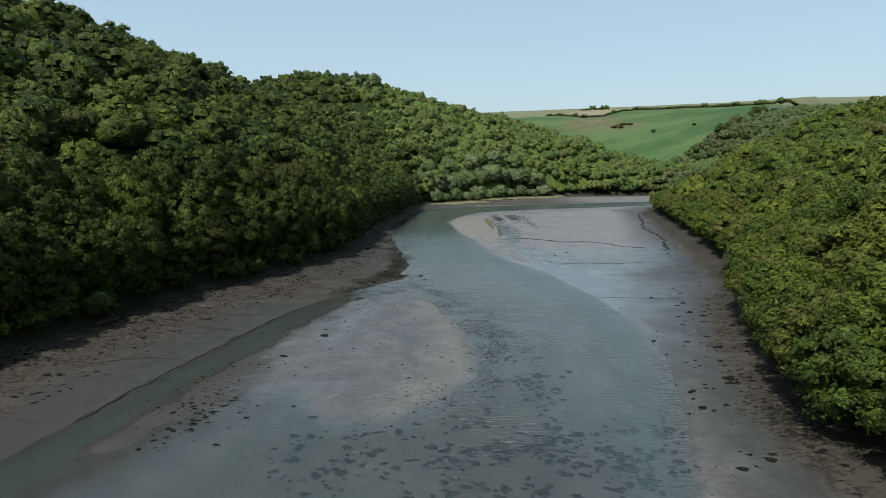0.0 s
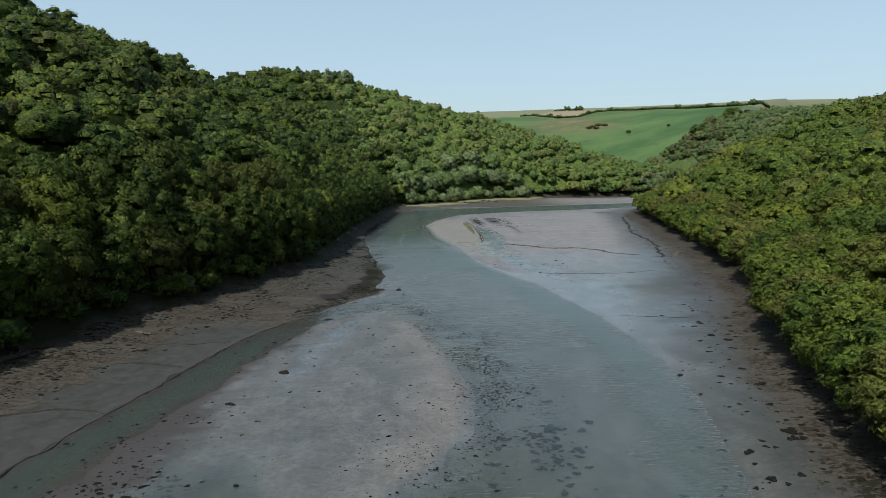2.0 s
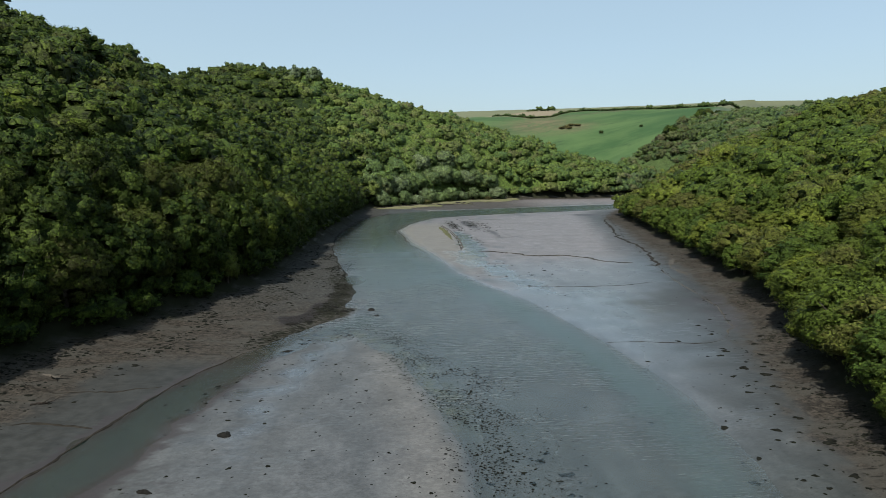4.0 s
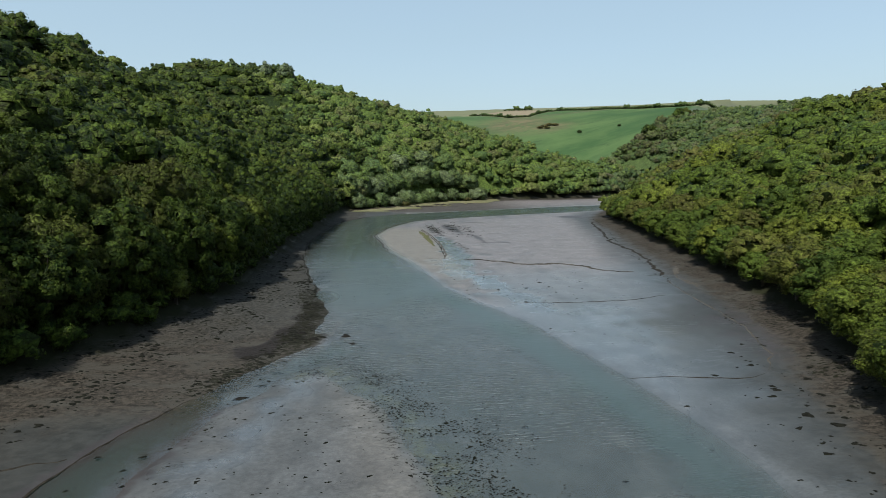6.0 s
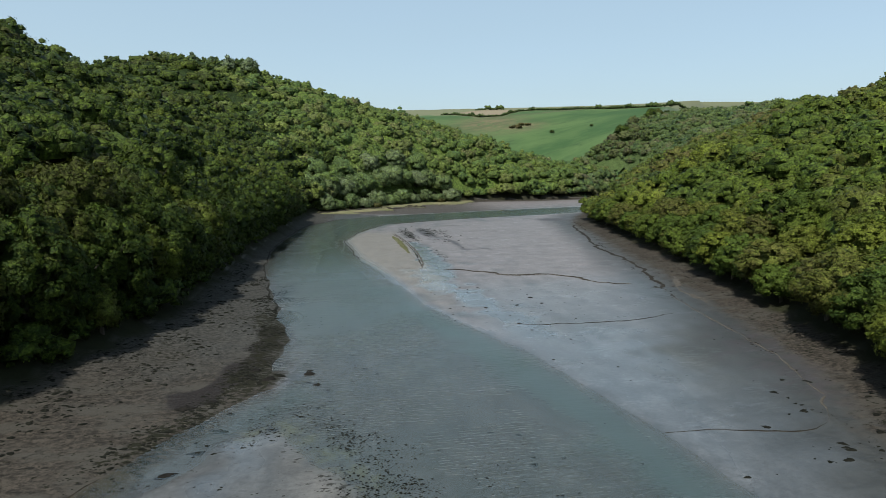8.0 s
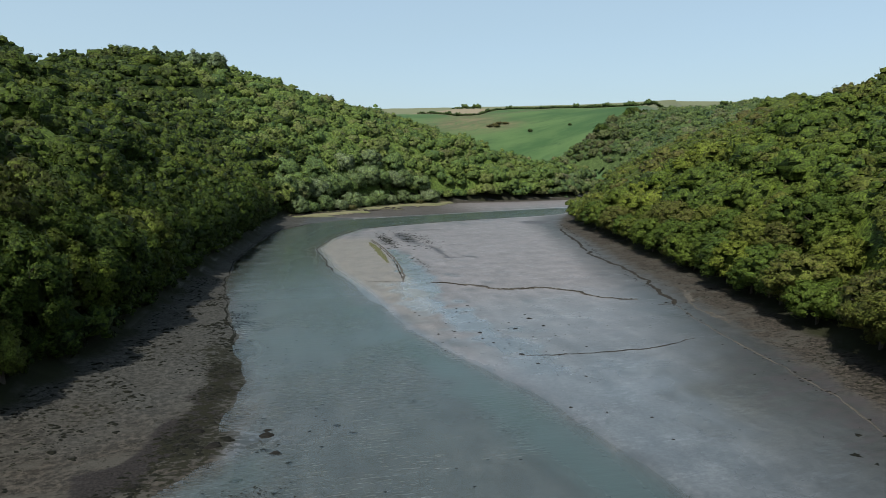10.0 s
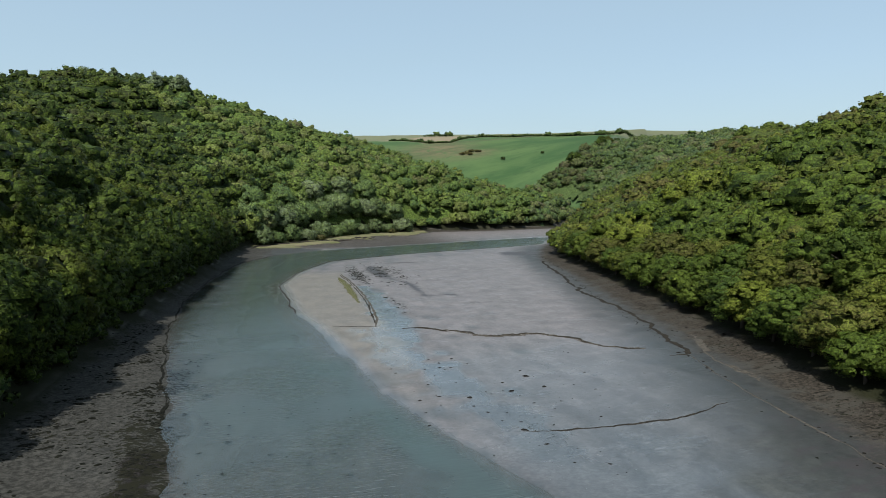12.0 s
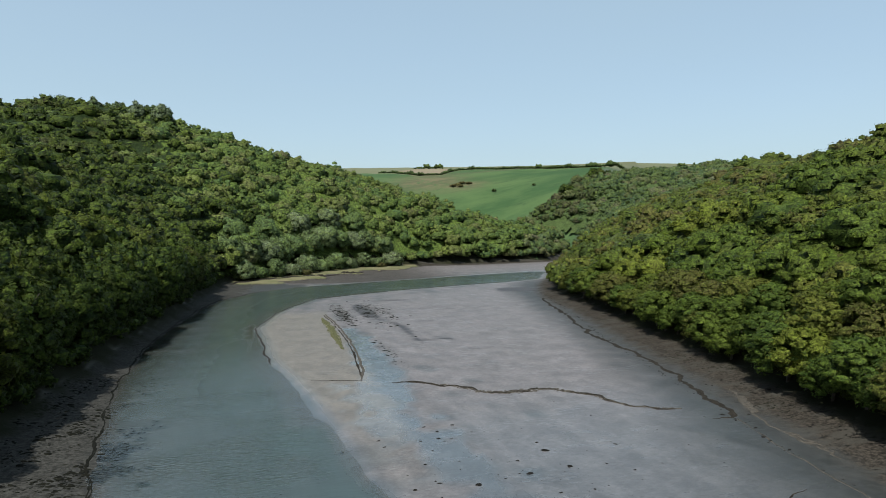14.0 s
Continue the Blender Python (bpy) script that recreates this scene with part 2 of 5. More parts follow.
def ground_material():
    k = Net("tidal_ground")
    fine, grit, broad = k.noise(0.9, 6, 0.65), k.noise(0.22, 4, 0.7), k.noise(9, 5, 0.6)
    streak = k.noise(3.0, 6, 0.65, (1.0, 0.28, 1.0))
    wet, brown, weed = k.attribute("wet"), k.attribute("brown"), k.attribute("weed")
    sand, meadow, shaded_soil, field = k.attribute("sand"), k.attribute("meadow"), k.attribute("shaded_soil"), k.attribute("field")
    silt = k.attribute("silt")
    film, fleck = k.attribute("film"), k.noise(0.30, 4, 0.8, (0.7, 1.4, 1.0))
    mud = k.mix(k.step(streak, 0.35, 0.68), (0.087, 0.081, 0.081), (0.119, 0.110, 0.110))
    mud = k.mix(k.step(broad, 0.42, 0.62), mud, k.mix(fine, (0.084, 0.078, 0.079), (0.125, 0.115, 0.116)))
    mud = k.mix(film, mud, k.mix(k.step(streak, 0.3, 0.7), (0.031, 0.037, 0.039), (0.048, 0.055, 0.058)))
    mud = k.mix(sand, mud, k.mix(fine, (0.092, 0.084, 0.072), (0.120, 0.110, 0.095)))
    mud = k.mix(silt, mud, k.mix(k.step(streak, 0.3, 0.7), (0.022, 0.024, 0.017), (0.036, 0.038, 0.028)))
    patch = k.step(k.noise(5.0, 3, 0.6), 0.42, 0.62)
    mud = k.mix(k.math("MULTIPLY", k.step(fleck, 0.50, 0.60, 0.0, 0.50), patch), mud, (0.026, 0.025, 0.022))
    shine = k.math("MULTIPLY", k.step(k.noise(0.75, 5, 0.7, (0.45, 1.5, 1.0)), 0.50, 0.60), k.step(k.noise(7.0, 3, 0.6, (0.8, 1.2, 1.0)), 0.48, 0.60))
    # pale flecks in the wet mud's base colour, painted glints of the sky
    mud = k.mix(k.math("MULTIPLY", shine, k.math("MULTIPLY", wet, 0.35)), mud, (0.110, 0.113, 0.116))
    grain = k.n.new("ShaderNodeHueSaturation")
    k.put(mud, grain.inputs["Color"]), k.put(k.math("MULTIPLY", k.step(k.noise(0.42, 6, 0.78, (0.9, 1.1, 1.0)), 0.34, 0.66, 0.76, 1.24), k.step(k.noise(3.4, 5, 0.7, (1.0, 0.8, 1.0)), 0.36, 0.64, 0.84, 1.14)), grain.inputs["Value"])
    mud = grain.outputs[0]
    bankmud = k.attribute("bankmud")
    mud = k.mix(bankmud, mud, k.mix(k.step(fine, 0.35, 0.65), (0.0145, 0.0160, 0.0150), (0.0255, 0.0275, 0.0262)))
    # dark mud patches, together with shade painted in by the same mask
    mud = k.mix(k.step(k.math("ADD", k.attribute("peat_shade"), k.math("MULTIPLY", k.math("SUBTRACT", k.noise(2.2, 6, 0.72, (0.7, 1.5, 1.0)), 0.5), 1.9)), 0.30, 0.70), mud, (0.027, 0.0245, 0.0250))
    stony = k.mix(k.step(k.noise(0.5, 6, 0.8), 0.40, 0.62), (0.0125, 0.0112, 0.0092), (0.0450, 0.0395, 0.0318))
    stony = k.mix(k.step(k.noise(3.6, 5, 0.65, (0.5, 1.3, 1.0)), 0.46, 0.60), stony, k.mix(grit, (0.0250, 0.0240, 0.0202), (0.0450, 0.0425, 0.0360)))
    stony = k.mix(k.step(k.noise(0.8, 4, 0.7, (0.6, 1.4, 1.0)), 0.56, 0.66), stony, (0.008, 0.0075, 0.006))
    grey = k.attribute("grey")
    stony = k.mix(grey, stony, k.mix(k.step(k.noise(0.5, 6, 0.8), 0.40, 0.62), (0.0150, 0.0155, 0.0142), (0.0440, 0.0445, 0.0405)))
    shingle = k.step(k.math("ADD", k.attribute("shingle"), k.math("MULTIPLY", k.math("SUBTRACT", k.noise(2.6, 6, 0.75, (0.7, 1.4, 1.0)), 0.5), 2.0)), 0.40, 0.80)
    stony = k.mix(shingle, stony, k.mix(k.step(grit, 0.35, 0.65), (0.0070, 0.0066, 0.0066), (0.0205, 0.0185, 0.0178)))
    colour = k.mix(k.step(k.math("ADD", brown, k.math("MULTIPLY", k.math("SUBTRACT", fine, 0.5), 0.35)), 0.12, 0.88), mud, stony)
    algae = k.math("MULTIPLY", k.attribute("algae"), k.step(k.noise(1.6, 5, 0.7), 0.44, 0.60))
    colour = k.mix(algae, colour, k.mix(grit, (0.050, 0.056, 0.026), (0.085, 0.088, 0.046)))
    spots = k.noise(0.55, 4, 0.66, (0.8, 1.2, 1.0))
    clumps = k.step(k.math("ADD", spots, k.math("MULTIPLY", weed, 0.27)), 0.70, 0.75)
    colour = k.mix(clumps, colour, k.mix(grit, (0.005, 0.006, 0.004), (0.014, 0.014, 0.008)))
    grass = k.mix(k.step(k.noise(6, 4, 0.6, (0.4, 1.2, 1)), 0.35, 0.65), (0.078, 0.088, 0.036), (0.165, 0.142, 0.092))
    grass = k.mix(fine, grass, k.mix(grit, (0.05, 0.07, 0.025), (0.11, 0.10, 0.06)))
    colour = k.mix(k.step(k.math("ADD", meadow, k.math("MULTIPLY", k.math("SUBTRACT", fine, 0.5), 0.5)), 0.35, 0.6), colour, grass)
    # wood floor coloured near black, with the shade under the trees painted in
    colour = k.mix(shaded_soil, colour, k.mix(fine, (0.008, 0.009, 0.005), (0.018, 0.020, 0.009)))
    field_tone, field_line = k.noise(70, 5, 0.6, (0.5, 1.3, 1)), k.noise(16, 5, 0.65, (0.5, 1.5, 1))
    lea = k.mix(k.step(field_tone, 0.38, 0.62), (0.026, 0.058, 0.022), (0.052, 0.090, 0.034))
    lea = k.mix(k.step(field_line, 0.5, 0.75), lea, (0.026, 0.052, 0.022))
    pale, straw = k.attribute("pale"), k.attribute("straw")
    rough = k.math("MULTIPLY", k.attribute("heath"), k.step(k.noise(14, 5, 0.7), 0.30, 0.52))
    lea = k.mix(rough, lea, k.mix(k.step(field_line, 0.4, 0.6), (0.058, 0.062, 0.034), (0.094, 0.086, 0.050)))
    lea = k.mix(pale, lea, (0.098, 0.108, 0.064))
    lea = k.mix(straw, lea, (0.150, 0.130, 0.090))
    colour = k.mix(field, colour, lea)
    patchy = k.math("MULTIPLY", k.math("SUBTRACT", broad, 0.5), 0.3)
    gloss = k.step(k.math("ADD", wet, k.math("ADD", patchy, k.math("MULTIPLY", k.math("SUBTRACT", streak, 0.5), 0.15))), 0.1, 0.95, 0.55, 0.20)
    gloss = k.math("ADD", gloss, k.math("ADD", k.math("MULTIPLY", shine, -0.14), k.math("ADD", k.math("MULTIPLY", clumps, 0.3), k.math("MULTIPLY", brown, 0.3))), True)
    high = k.math("ADD", k.math("MULTIPLY", fine, 0.5), k.math("MULTIPLY", grit, k.math("ADD", 0.08, k.math("MULTIPLY", brown, 0.5))))
    high = k.math("ADD", high, k.math("MULTIPLY", clumps, 0.8))
    k.relief(high, 0.10, 0.7)
    dry = k.math("MAXIMUM", k.math("MAXIMUM", field, shaded_soil), meadow)
    k.put(k.math("MULTIPLY", wet, k.step(k.math("MAXIMUM", dry, brown), 0, 0.6, 1.0, 0.0)), k.bsdf.inputs["Coat Weight"])
    k.put(k.step(k.math("ADD", k.attribute("slick"), k.math("MULTIPLY", shine, 0.5)), 0.0, 1.0, 0.36, 0.22), k.bsdf.inputs["Coat Roughness"])
    k.bsdf.inputs["Coat IOR"].default_value = 1.5
    return k.finish(colour, k.math("MAXIMUM", gloss, k.math("MULTIPLY", dry, 0.9)), k.step(k.math("MAXIMUM", silt, k.math("MAXIMUM", dry, brown)), 0, 1, 0.5, 0.10))


def water_material():
    k = Net("estuary_water")
    depth = k.attribute("depth")
    ripple = k.noise(0.55, 3, 0.6, (0.55, 1.5, 1))
    swell = k.noise(2.6, 2, 0.5, (0.6, 1.4, 1))
    lap = k.math("MULTIPLY", k.noise(0.60, 2, 0.5, (0.35, 1.6, 1)), k.step(k.noise(17, 2, 0.5), 0.42, 0.6, 0.3, 4.2))
    still = k.math("MAXIMUM", k.attribute("calm"), k.attribute("still"))
    lap = k.math("MULTIPLY", lap, k.step(still, 0, 1, 1.0, 0.06))
    n = k.relief(k.math("MULTIPLY", k.math("ADD", k.math("ADD", k.math("MULTIPLY", ripple, 0.25), lap), swell), k.step(still, 0, 1, 1.0, 0.2)), 0.055, 0.75)
    cloudy = k.noise(14, 4, 0.6)
    colour = k.mix(cloudy, (0.022, 0.043, 0.042), (0.030, 0.050, 0.047))
    calm = k.attribute("calm")
    k.finish(colour, k.step(still, 0, 1, 0.34, 0.12), 0.5)
    k.bsdf.inputs["IOR"].default_value = 1.66
    clear = k.n.new("ShaderNodeBsdfTransparent")
    clear.inputs[0].default_value = (0.955, 0.985, 0.98, 1)
    shine = k.n.new("ShaderNodeBsdfGlossy")
    k.put(k.step(still, 0, 1, 0.32, 0.12), shine.inputs["Roughness"])
    k.l.new(n, shine.inputs["Normal"])
    fresnel = k.n.new("ShaderNodeFresnel")
    fresnel.inputs["IOR"].default_value = 1.58
    k.l.new(n, fresnel.inputs["Normal"])
    thin = k.n.new("ShaderNodeMixShader")
    k.l.new(fresnel.outputs[0], thin.inputs[0]), k.l.new(clear.outputs[0], thin.inputs[1]), k.l.new(shine.outputs[0], thin.inputs[2])
    murk = k.n.new("ShaderNodeMixShader")
    k.l.new(k.math("MULTIPLY", k.step(depth, -0.05, 0.66, 0.0, 0.93), k.step(calm, 0, 1, 1.0, 0.7)), murk.inputs[0])
    k.l.new(thin.outputs[0], murk.inputs[1]), k.l.new(k.bsdf.outputs[0], murk.inputs[2])
    k.l.new(murk.outputs[0], k.out.inputs["Surface"])
    return k.m


def leaf_material(name, tint_of_object, stops, lobe=0.10, gaps=0.44):
    """Sprays of leaves: green, a little translucent, with gaps between the lobes; the heart of each clump is closed."""
    k = Net(name)
    if tint_of_object:
        tint = k.n.new("ShaderNodeObjectInfo").outputs["Random"]
    else:
        tint = k.attribute("tint")
    solid = k.attribute("solid")
    alone = k.n.new("ShaderNodeNewGeometry").outputs["Random Per Island"]
    base = k.ramp(tint, *stops)
    colour = k.mix(k.step(alone, 0.0, 1.0, 0.0, 0.45), base, (0.074, 0.106, 0.014))
    dark = k.n.new("ShaderNodeHueSaturation")
    k.put(colour, dark.inputs["Color"])
    spray, leaf = k.step(k.noise(1.3, 4, 0.7), 0.3, 0.7, 0.62, 1.34), k.step(k.noise(lobe * 2.2, 2, 0.6), 0.32, 0.68, 0.45, 1.5)
    k.put(k.math("MULTIPLY", spray, leaf), dark.inputs["Value"])
    k.relief(k.noise(lobe * 2.0, 2, 0.6), lobe * 1.8, 0.9)
    k.finish(dark.outputs[0], 0.6, 0.08)
    thin = k.n.new("ShaderNodeBsdfTranslucent")
    k.l.new(dark.outputs[0], thin.inputs[0])
    both = k.n.new("ShaderNodeMixShader")
    k.put(k.step(solid, 0, 1, 0.12, 0.0), both.inputs[0])
    k.l.new(k.bsdf.outputs[0], both.inputs[1]), k.l.new(thin.outputs[0], both.inputs[2])
    gap, cut = k.n.new("ShaderNodeBsdfTransparent"), k.n.new("ShaderNodeMixShader")
    k.l.new(k.math("LESS_THAN", k.noise(lobe, 1, 0.5), k.step(solid, 0, 1, gaps, 0.0)), cut.inputs[0])
    k.l.new(both.outputs[0], cut.inputs[1]), k.l.new(gap.outputs[0], cut.inputs[2])
    k.l.new(cut.outputs[0], k.out.inputs["Surface"])
    return k.m


def bark_material():
    k = Net("grey_bark")
    rings = k.noise(0.35, 5, 0.7, (3, 3, 0.6))
    k.relief(rings, 0.03)
    return k.finish(k.mix(rings, (0.030, 0.025, 0.020), (0.095, 0.086, 0.072)), 0.9, 0.2)


def plain_material(name, low, high, size, roughness=0.85, depth=0.03, specular=0.3):
    k = Net(name)
    v = k.noise(size, 5, 0.65)
    k.relief(v, depth)
    return k.finish(k.mix(k.step(v, 0.3, 0.7), low, high), roughness, specular)


# oak greens: western sets darkened for the slope's shade, eastern set brightened as sunlit
SHADED_WEST_STOPS = ((0.0, (0.0058, 0.0141, 0.0035)), (0.3, (0.0098, 0.0205, 0.0039)), (0.6, (0.0163, 0.0289, 0.0042)), (0.8, (0.0223, 0.0232, 0.007)), (1.0, (0.0351, 0.0479, 0.0054)))
SHADED_SHORE_STOPS = ((0.0, (0.0058, 0.0147, 0.0038)), (0.3, (0.01, 0.0217, 0.0043)), (0.6, (0.017, 0.0307, 0.0048)), (0.8, (0.0233, 0.0246, 0.0076)), (1.0, (0.0381, 0.0527, 0.0063)))
SHADED_UPPER_STOPS = ((0.0, (0.0056, 0.0128, 0.0038)), (0.3, (0.0083, 0.0173, 0.004)), (0.62, (0.0128, 0.0225, 0.0045)), (0.86, (0.0173, 0.0203, 0.0068)), (1.0, (0.0241, 0.0346, 0.0056)))
SUNLIT_EAST_STOPS = ((0.0, (0.0194, 0.0358, 0.0074)), (0.3, (0.0294, 0.0482, 0.0079)), (0.6, (0.0408, 0.0558, 0.0086)), (0.84, (0.042, 0.0397, 0.0124)), (1.0, (0.0602, 0.0738, 0.0102)))
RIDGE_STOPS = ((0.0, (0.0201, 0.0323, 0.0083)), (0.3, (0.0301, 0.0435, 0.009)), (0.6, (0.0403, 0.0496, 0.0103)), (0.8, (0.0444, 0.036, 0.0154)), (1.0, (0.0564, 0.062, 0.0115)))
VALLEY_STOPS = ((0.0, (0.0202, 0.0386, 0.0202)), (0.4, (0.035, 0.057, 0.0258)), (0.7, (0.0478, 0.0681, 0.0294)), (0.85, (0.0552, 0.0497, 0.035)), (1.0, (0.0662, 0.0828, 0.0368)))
# blue raised in these greens to put distance haze into the leaf colour
HAZY_NORTH_STOPS = ((0.0, (0.027, 0.0509, 0.0187)), (0.3, (0.0404, 0.0686, 0.0211)), (0.62, (0.054, 0.0781, 0.0218)), (0.88, (0.0607, 0.0639, 0.0298)), (1.0, (0.0742, 0.0935, 0.0261)))
GROUND, WATER, BARK = ground_material(), water_material(), bark_material()
LEAF_WEST = leaf_material("oak_leaves_west_shaded", True, SHADED_SHORE_STOPS)
# a quarter brighter still, against the dark gaps between sprays
LEAF_EAST = leaf_material("oak_leaves_east_sunlit", True, [(p, tuple(1.25 * v for v in c)) for p, c in SUNLIT_EAST_STOPS])
WOOD_WEST = leaf_material("woodland_leaves_west_shaded", False, SHADED_WEST_STOPS, 0.2, 0.44)
FAR_WEST = leaf_material("far_leaves_west_shaded", False, SHADED_UPPER_STOPS, 0.40, 0.42)
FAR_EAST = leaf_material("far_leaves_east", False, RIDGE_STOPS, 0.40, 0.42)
FAR_NORTH = leaf_material("far_leaves_north_hazy", False, HAZY_NORTH_STOPS, 0.40, 0.42)
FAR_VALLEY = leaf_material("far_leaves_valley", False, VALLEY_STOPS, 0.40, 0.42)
WOOD_EAST = leaf_material("woodland_leaves_east_sunlit", False, SUNLIT_EAST_STOPS, 0.2, 0.44)


# ---- the ground, one sheet to the horizon, and the water ----
def lines_of(*runs):
    """Grid lines: runs of (from, to, step)."""
    return np.concatenate([np.arange(a, b, s) for a, b, s in runs])


def sheet(name, x, y, z, mat, keep=None, **fields):
    nx, ny = x.shape
    index = np.arange(nx * ny).reshape(nx, ny)
    quads = np.stack([index[:-1, :-1], index[1:, :-1], index[1:, 1:], index[:-1, 1:]], -1).reshape(-1, 4)
    places = np.stack([x, y, z], -1).reshape(-1, 3)
    if keep is not None:
        quads = quads[keep.reshape(-1)[quads].any(1)]
    me = bpy.data.meshes.new(name)
    me.from_pydata(places, [], quads)
    for key, value in fields.items():
        me.attributes.new(key, "FLOAT", "POINT").data.foreach_set("value", np.ravel(value).astype(np.float32))
    me.polygons.foreach_set("use_smooth", np.ones(len(quads), bool))
    me.materials.append(mat)
    return new(name, me)


gx, gy = np.meshgrid(
    lines_of((-3600, -1200, 400), (-1200, -400, 80), (-400, -120, 20), (-120, -66, 4), (-66, 100, 0.95), (100, 140, 2.5), (140, 420, 9), (420, 1300, 60), (1300, 4200, 400)),
    lines_of((-3200, -400, 400), (-400, -40, 40), (-40, 32, 6), (32, 262, 0.95), (262, 300, 1.6), (300, 470, 3), (470, 1300, 12), (1300, 2000, 60), (2000, 4800, 400)), indexing="ij")
gz, shore, chan, bar, isl, meadow, field, east = land(gx, gy)
wob = SHORT(gx, gy)
mudflat = shore > 0
wet = np.where(mudflat, smooth(3, 22, shore) * smooth(0.55, 0.12, gz), 0) * (0.80 + 0.05 * MIDDLE(gx, gy))
sand = 0 * gx
sand = np.maximum(sand, smooth(21.5, 19, gx + 0.5 * wob) * smooth(138, 182, gy) * smooth(268, 256, gy) * smooth(-0.4, 0.8 + 3.0 * smooth(190, 160, gy), -chan))
sand = np.maximum(sand, smooth(0.2, 1.4, bar + 0.2 * wob) * (0.05 + 0.38 * smooth(8.5, 2.5, bar) * smooth(-9, -1, gx)))
# side-channel bed is darkened in place of the dark hill mirrored there
peat_shade = 0.7 * bump(gx, gy, -38, 44, 15, 22) + 0.25 * bump(gx, gy, -24, 60, 6, 20) + 0.2 * bump(gx, gy, -12, 48, 12, 6) + (0.8 * smooth(6, 2, to_line(gx, gy, SIDE_CHANNEL)) + 0.12 * smooth(-5, -20, gx + 0.6 * wob) * smooth(-10, -4, bar)) * smooth(108, 90, gy) * smooth(1.5, -1.0, np.interp(gy, *WEST_OF) - 3 - gx) + 1.3 * bump(gx, gy, 30.5, 262, 2.4, 14) + 0.35 * smooth(2.2, 0.3, to_line(gx, gy, [(31, 256), (33.5, 240), (37, 226), (41, 214)])) + 1.3 * bump(gx, gy, 93, 303, 8, 8) + 0.9 * bump(gx, gy, 60, 324, 10, 2.2) + 0.8 * bump(gx, gy, 43, 283, 7, 2.0)
peat_shade += 0.7 * bump(gx, gy, 34.5, 226, 1.2, 13) + 0.5 * bump(gx, gy, 42, 240, 5, 2.5) + 0.45 * bump(gx, gy, 38, 216, 9, 1.6) + 0.4 * bump(gx, gy, 54, 262, 14, 6) + 0.35 * bump(gx, gy, 44, 205, 9, 2)
# near eastern mud darkened; western bank darkened as if in tree shade
peat_shade += 0.6 * bump(gx, gy, 53, 108, 14, 32) + 0.25 * bump(gx, gy, -19, 146, 7, 26)
peat_shade += 0.20 * smooth(-1, 1, bar) * smooth(-17, -21, gx) * smooth(72, 62, gy)
peat_shade = np.clip(peat_shade, 0, 1) * mudflat
bankmud = mudflat * smooth(1.0, -1.0, gx - np.interp(gy, *WEST_OF)) * (gy < 345)
wet *= 1 - 0.8 * bankmud
pan = smooth(-8.5, -6, chan + 1.2 * wob) * smooth(40, 50, gy) * smooth(98, 86, gy) * (gx < -20)
bankmud *= (1 - 0.12 * pan) * smooth(-0.16, 0.0, gz)
bankmud = np.maximum(bankmud, 0.95 * mudflat * (gx > 16) * smooth(1, 0, (shore + 0.7 * wob - np.interp(gy, [70, 100, 150, 200], [4, 9, 12, 11])) / np.interp(gy, [70, 100, 150, 200], [8, 13, 14, 12])) * smooth(350, 320, gy))
film = mudflat * smooth(0.17, 0.01, gz + 0.02 * wob) * smooth(0.2, 0.8, 1 - sand)
film = film * (1 - bankmud)
corridor = np.clip(smooth(5.5, 1.5, to_line(gx, gy, WET_WAY) + 1.2 * wob + 0.6 * TINY(gx, gy)) + smooth(-2.0, 0, into(gx, gy, POOL) + 0.5 * wob), 0, 1)
hollow = np.maximum(np.maximum(corridor, smooth(165, 118, gy + 1.0 * wob) * smooth(12, 22, gx)), smooth(2.5, 0, -chan))
film = np.maximum(film, 0.85 * corridor)
slick = np.clip(corridor * (0.6 + 0.25 * wob) + 0.95 * bump(gx, gy, -14, 86, 4.5, 15) * (0.6 + 0.6 * wob) + 0.8 * bump(gx, gy, -8, 102, 5, 5) * (0.6 + 0.5 * wob) + 0.5 * bump(gx, gy, -15, 58.5, 7, 1.8) + 0.25 * bump(gx, gy, -12, 112, 9, 4) + 0.8 * bump(gx, gy, -8.5, 147, 3, 5), 0, 1)
film = np.maximum(film, 0.85 * smooth(-5, -1, bar) * smooth(130, 114, gy))
film = np.maximum(film, (0.82 + 0.13 * smooth(95, 62, gy)) * mudflat * smooth(190, 112, gy + 0.8 * wob) * smooth(14, 26, gx))
brown = np.where(mudflat, np.maximum(smooth(np.where(gx > 10, np.interp(gy, [70, 110, 150, 230], [7, 10, 14, 10]), 13), 2, shore + 1.0 * wob), smooth(0.45, 0.9, gz)), 0)
brown = np.maximum(brown, 0.8 * mudflat * (gx < 2) * smooth(90, 100, gy) * smooth(-3.6, -1.8, -chan + 0.4 * wob) * smooth(330, 300, gy))
brown = np.maximum(brown, mudflat * smooth(-1.2, 1.4, into(gx, gy, SHINGLE) + 0.6 * wob))
brown = np.maximum(brown, 0.70 * mudflat * smooth(-18, -4, gx) * smooth(130, 60, gx) * smooth(335, 350, gy) * smooth(-2, 2, -chan))
brown = np.maximum(brown, mudflat * smooth(17, 8, shore + 1.2 * wob) * (gx < 0) * smooth(-3, 0, -chan))
grey = mudflat * smooth(108, 138, gy + 2 * wob) * (gx < 0)
shingle = smooth(-1.0, 1.8, into(gx, gy, SHINGLE) + 0.8 * wob) * mudflat
algae = 0.65 * mudflat * smooth(2.6, 0.4, np.abs(bar + 1.2)) * smooth(70, 84, gy) * (gx > -9)
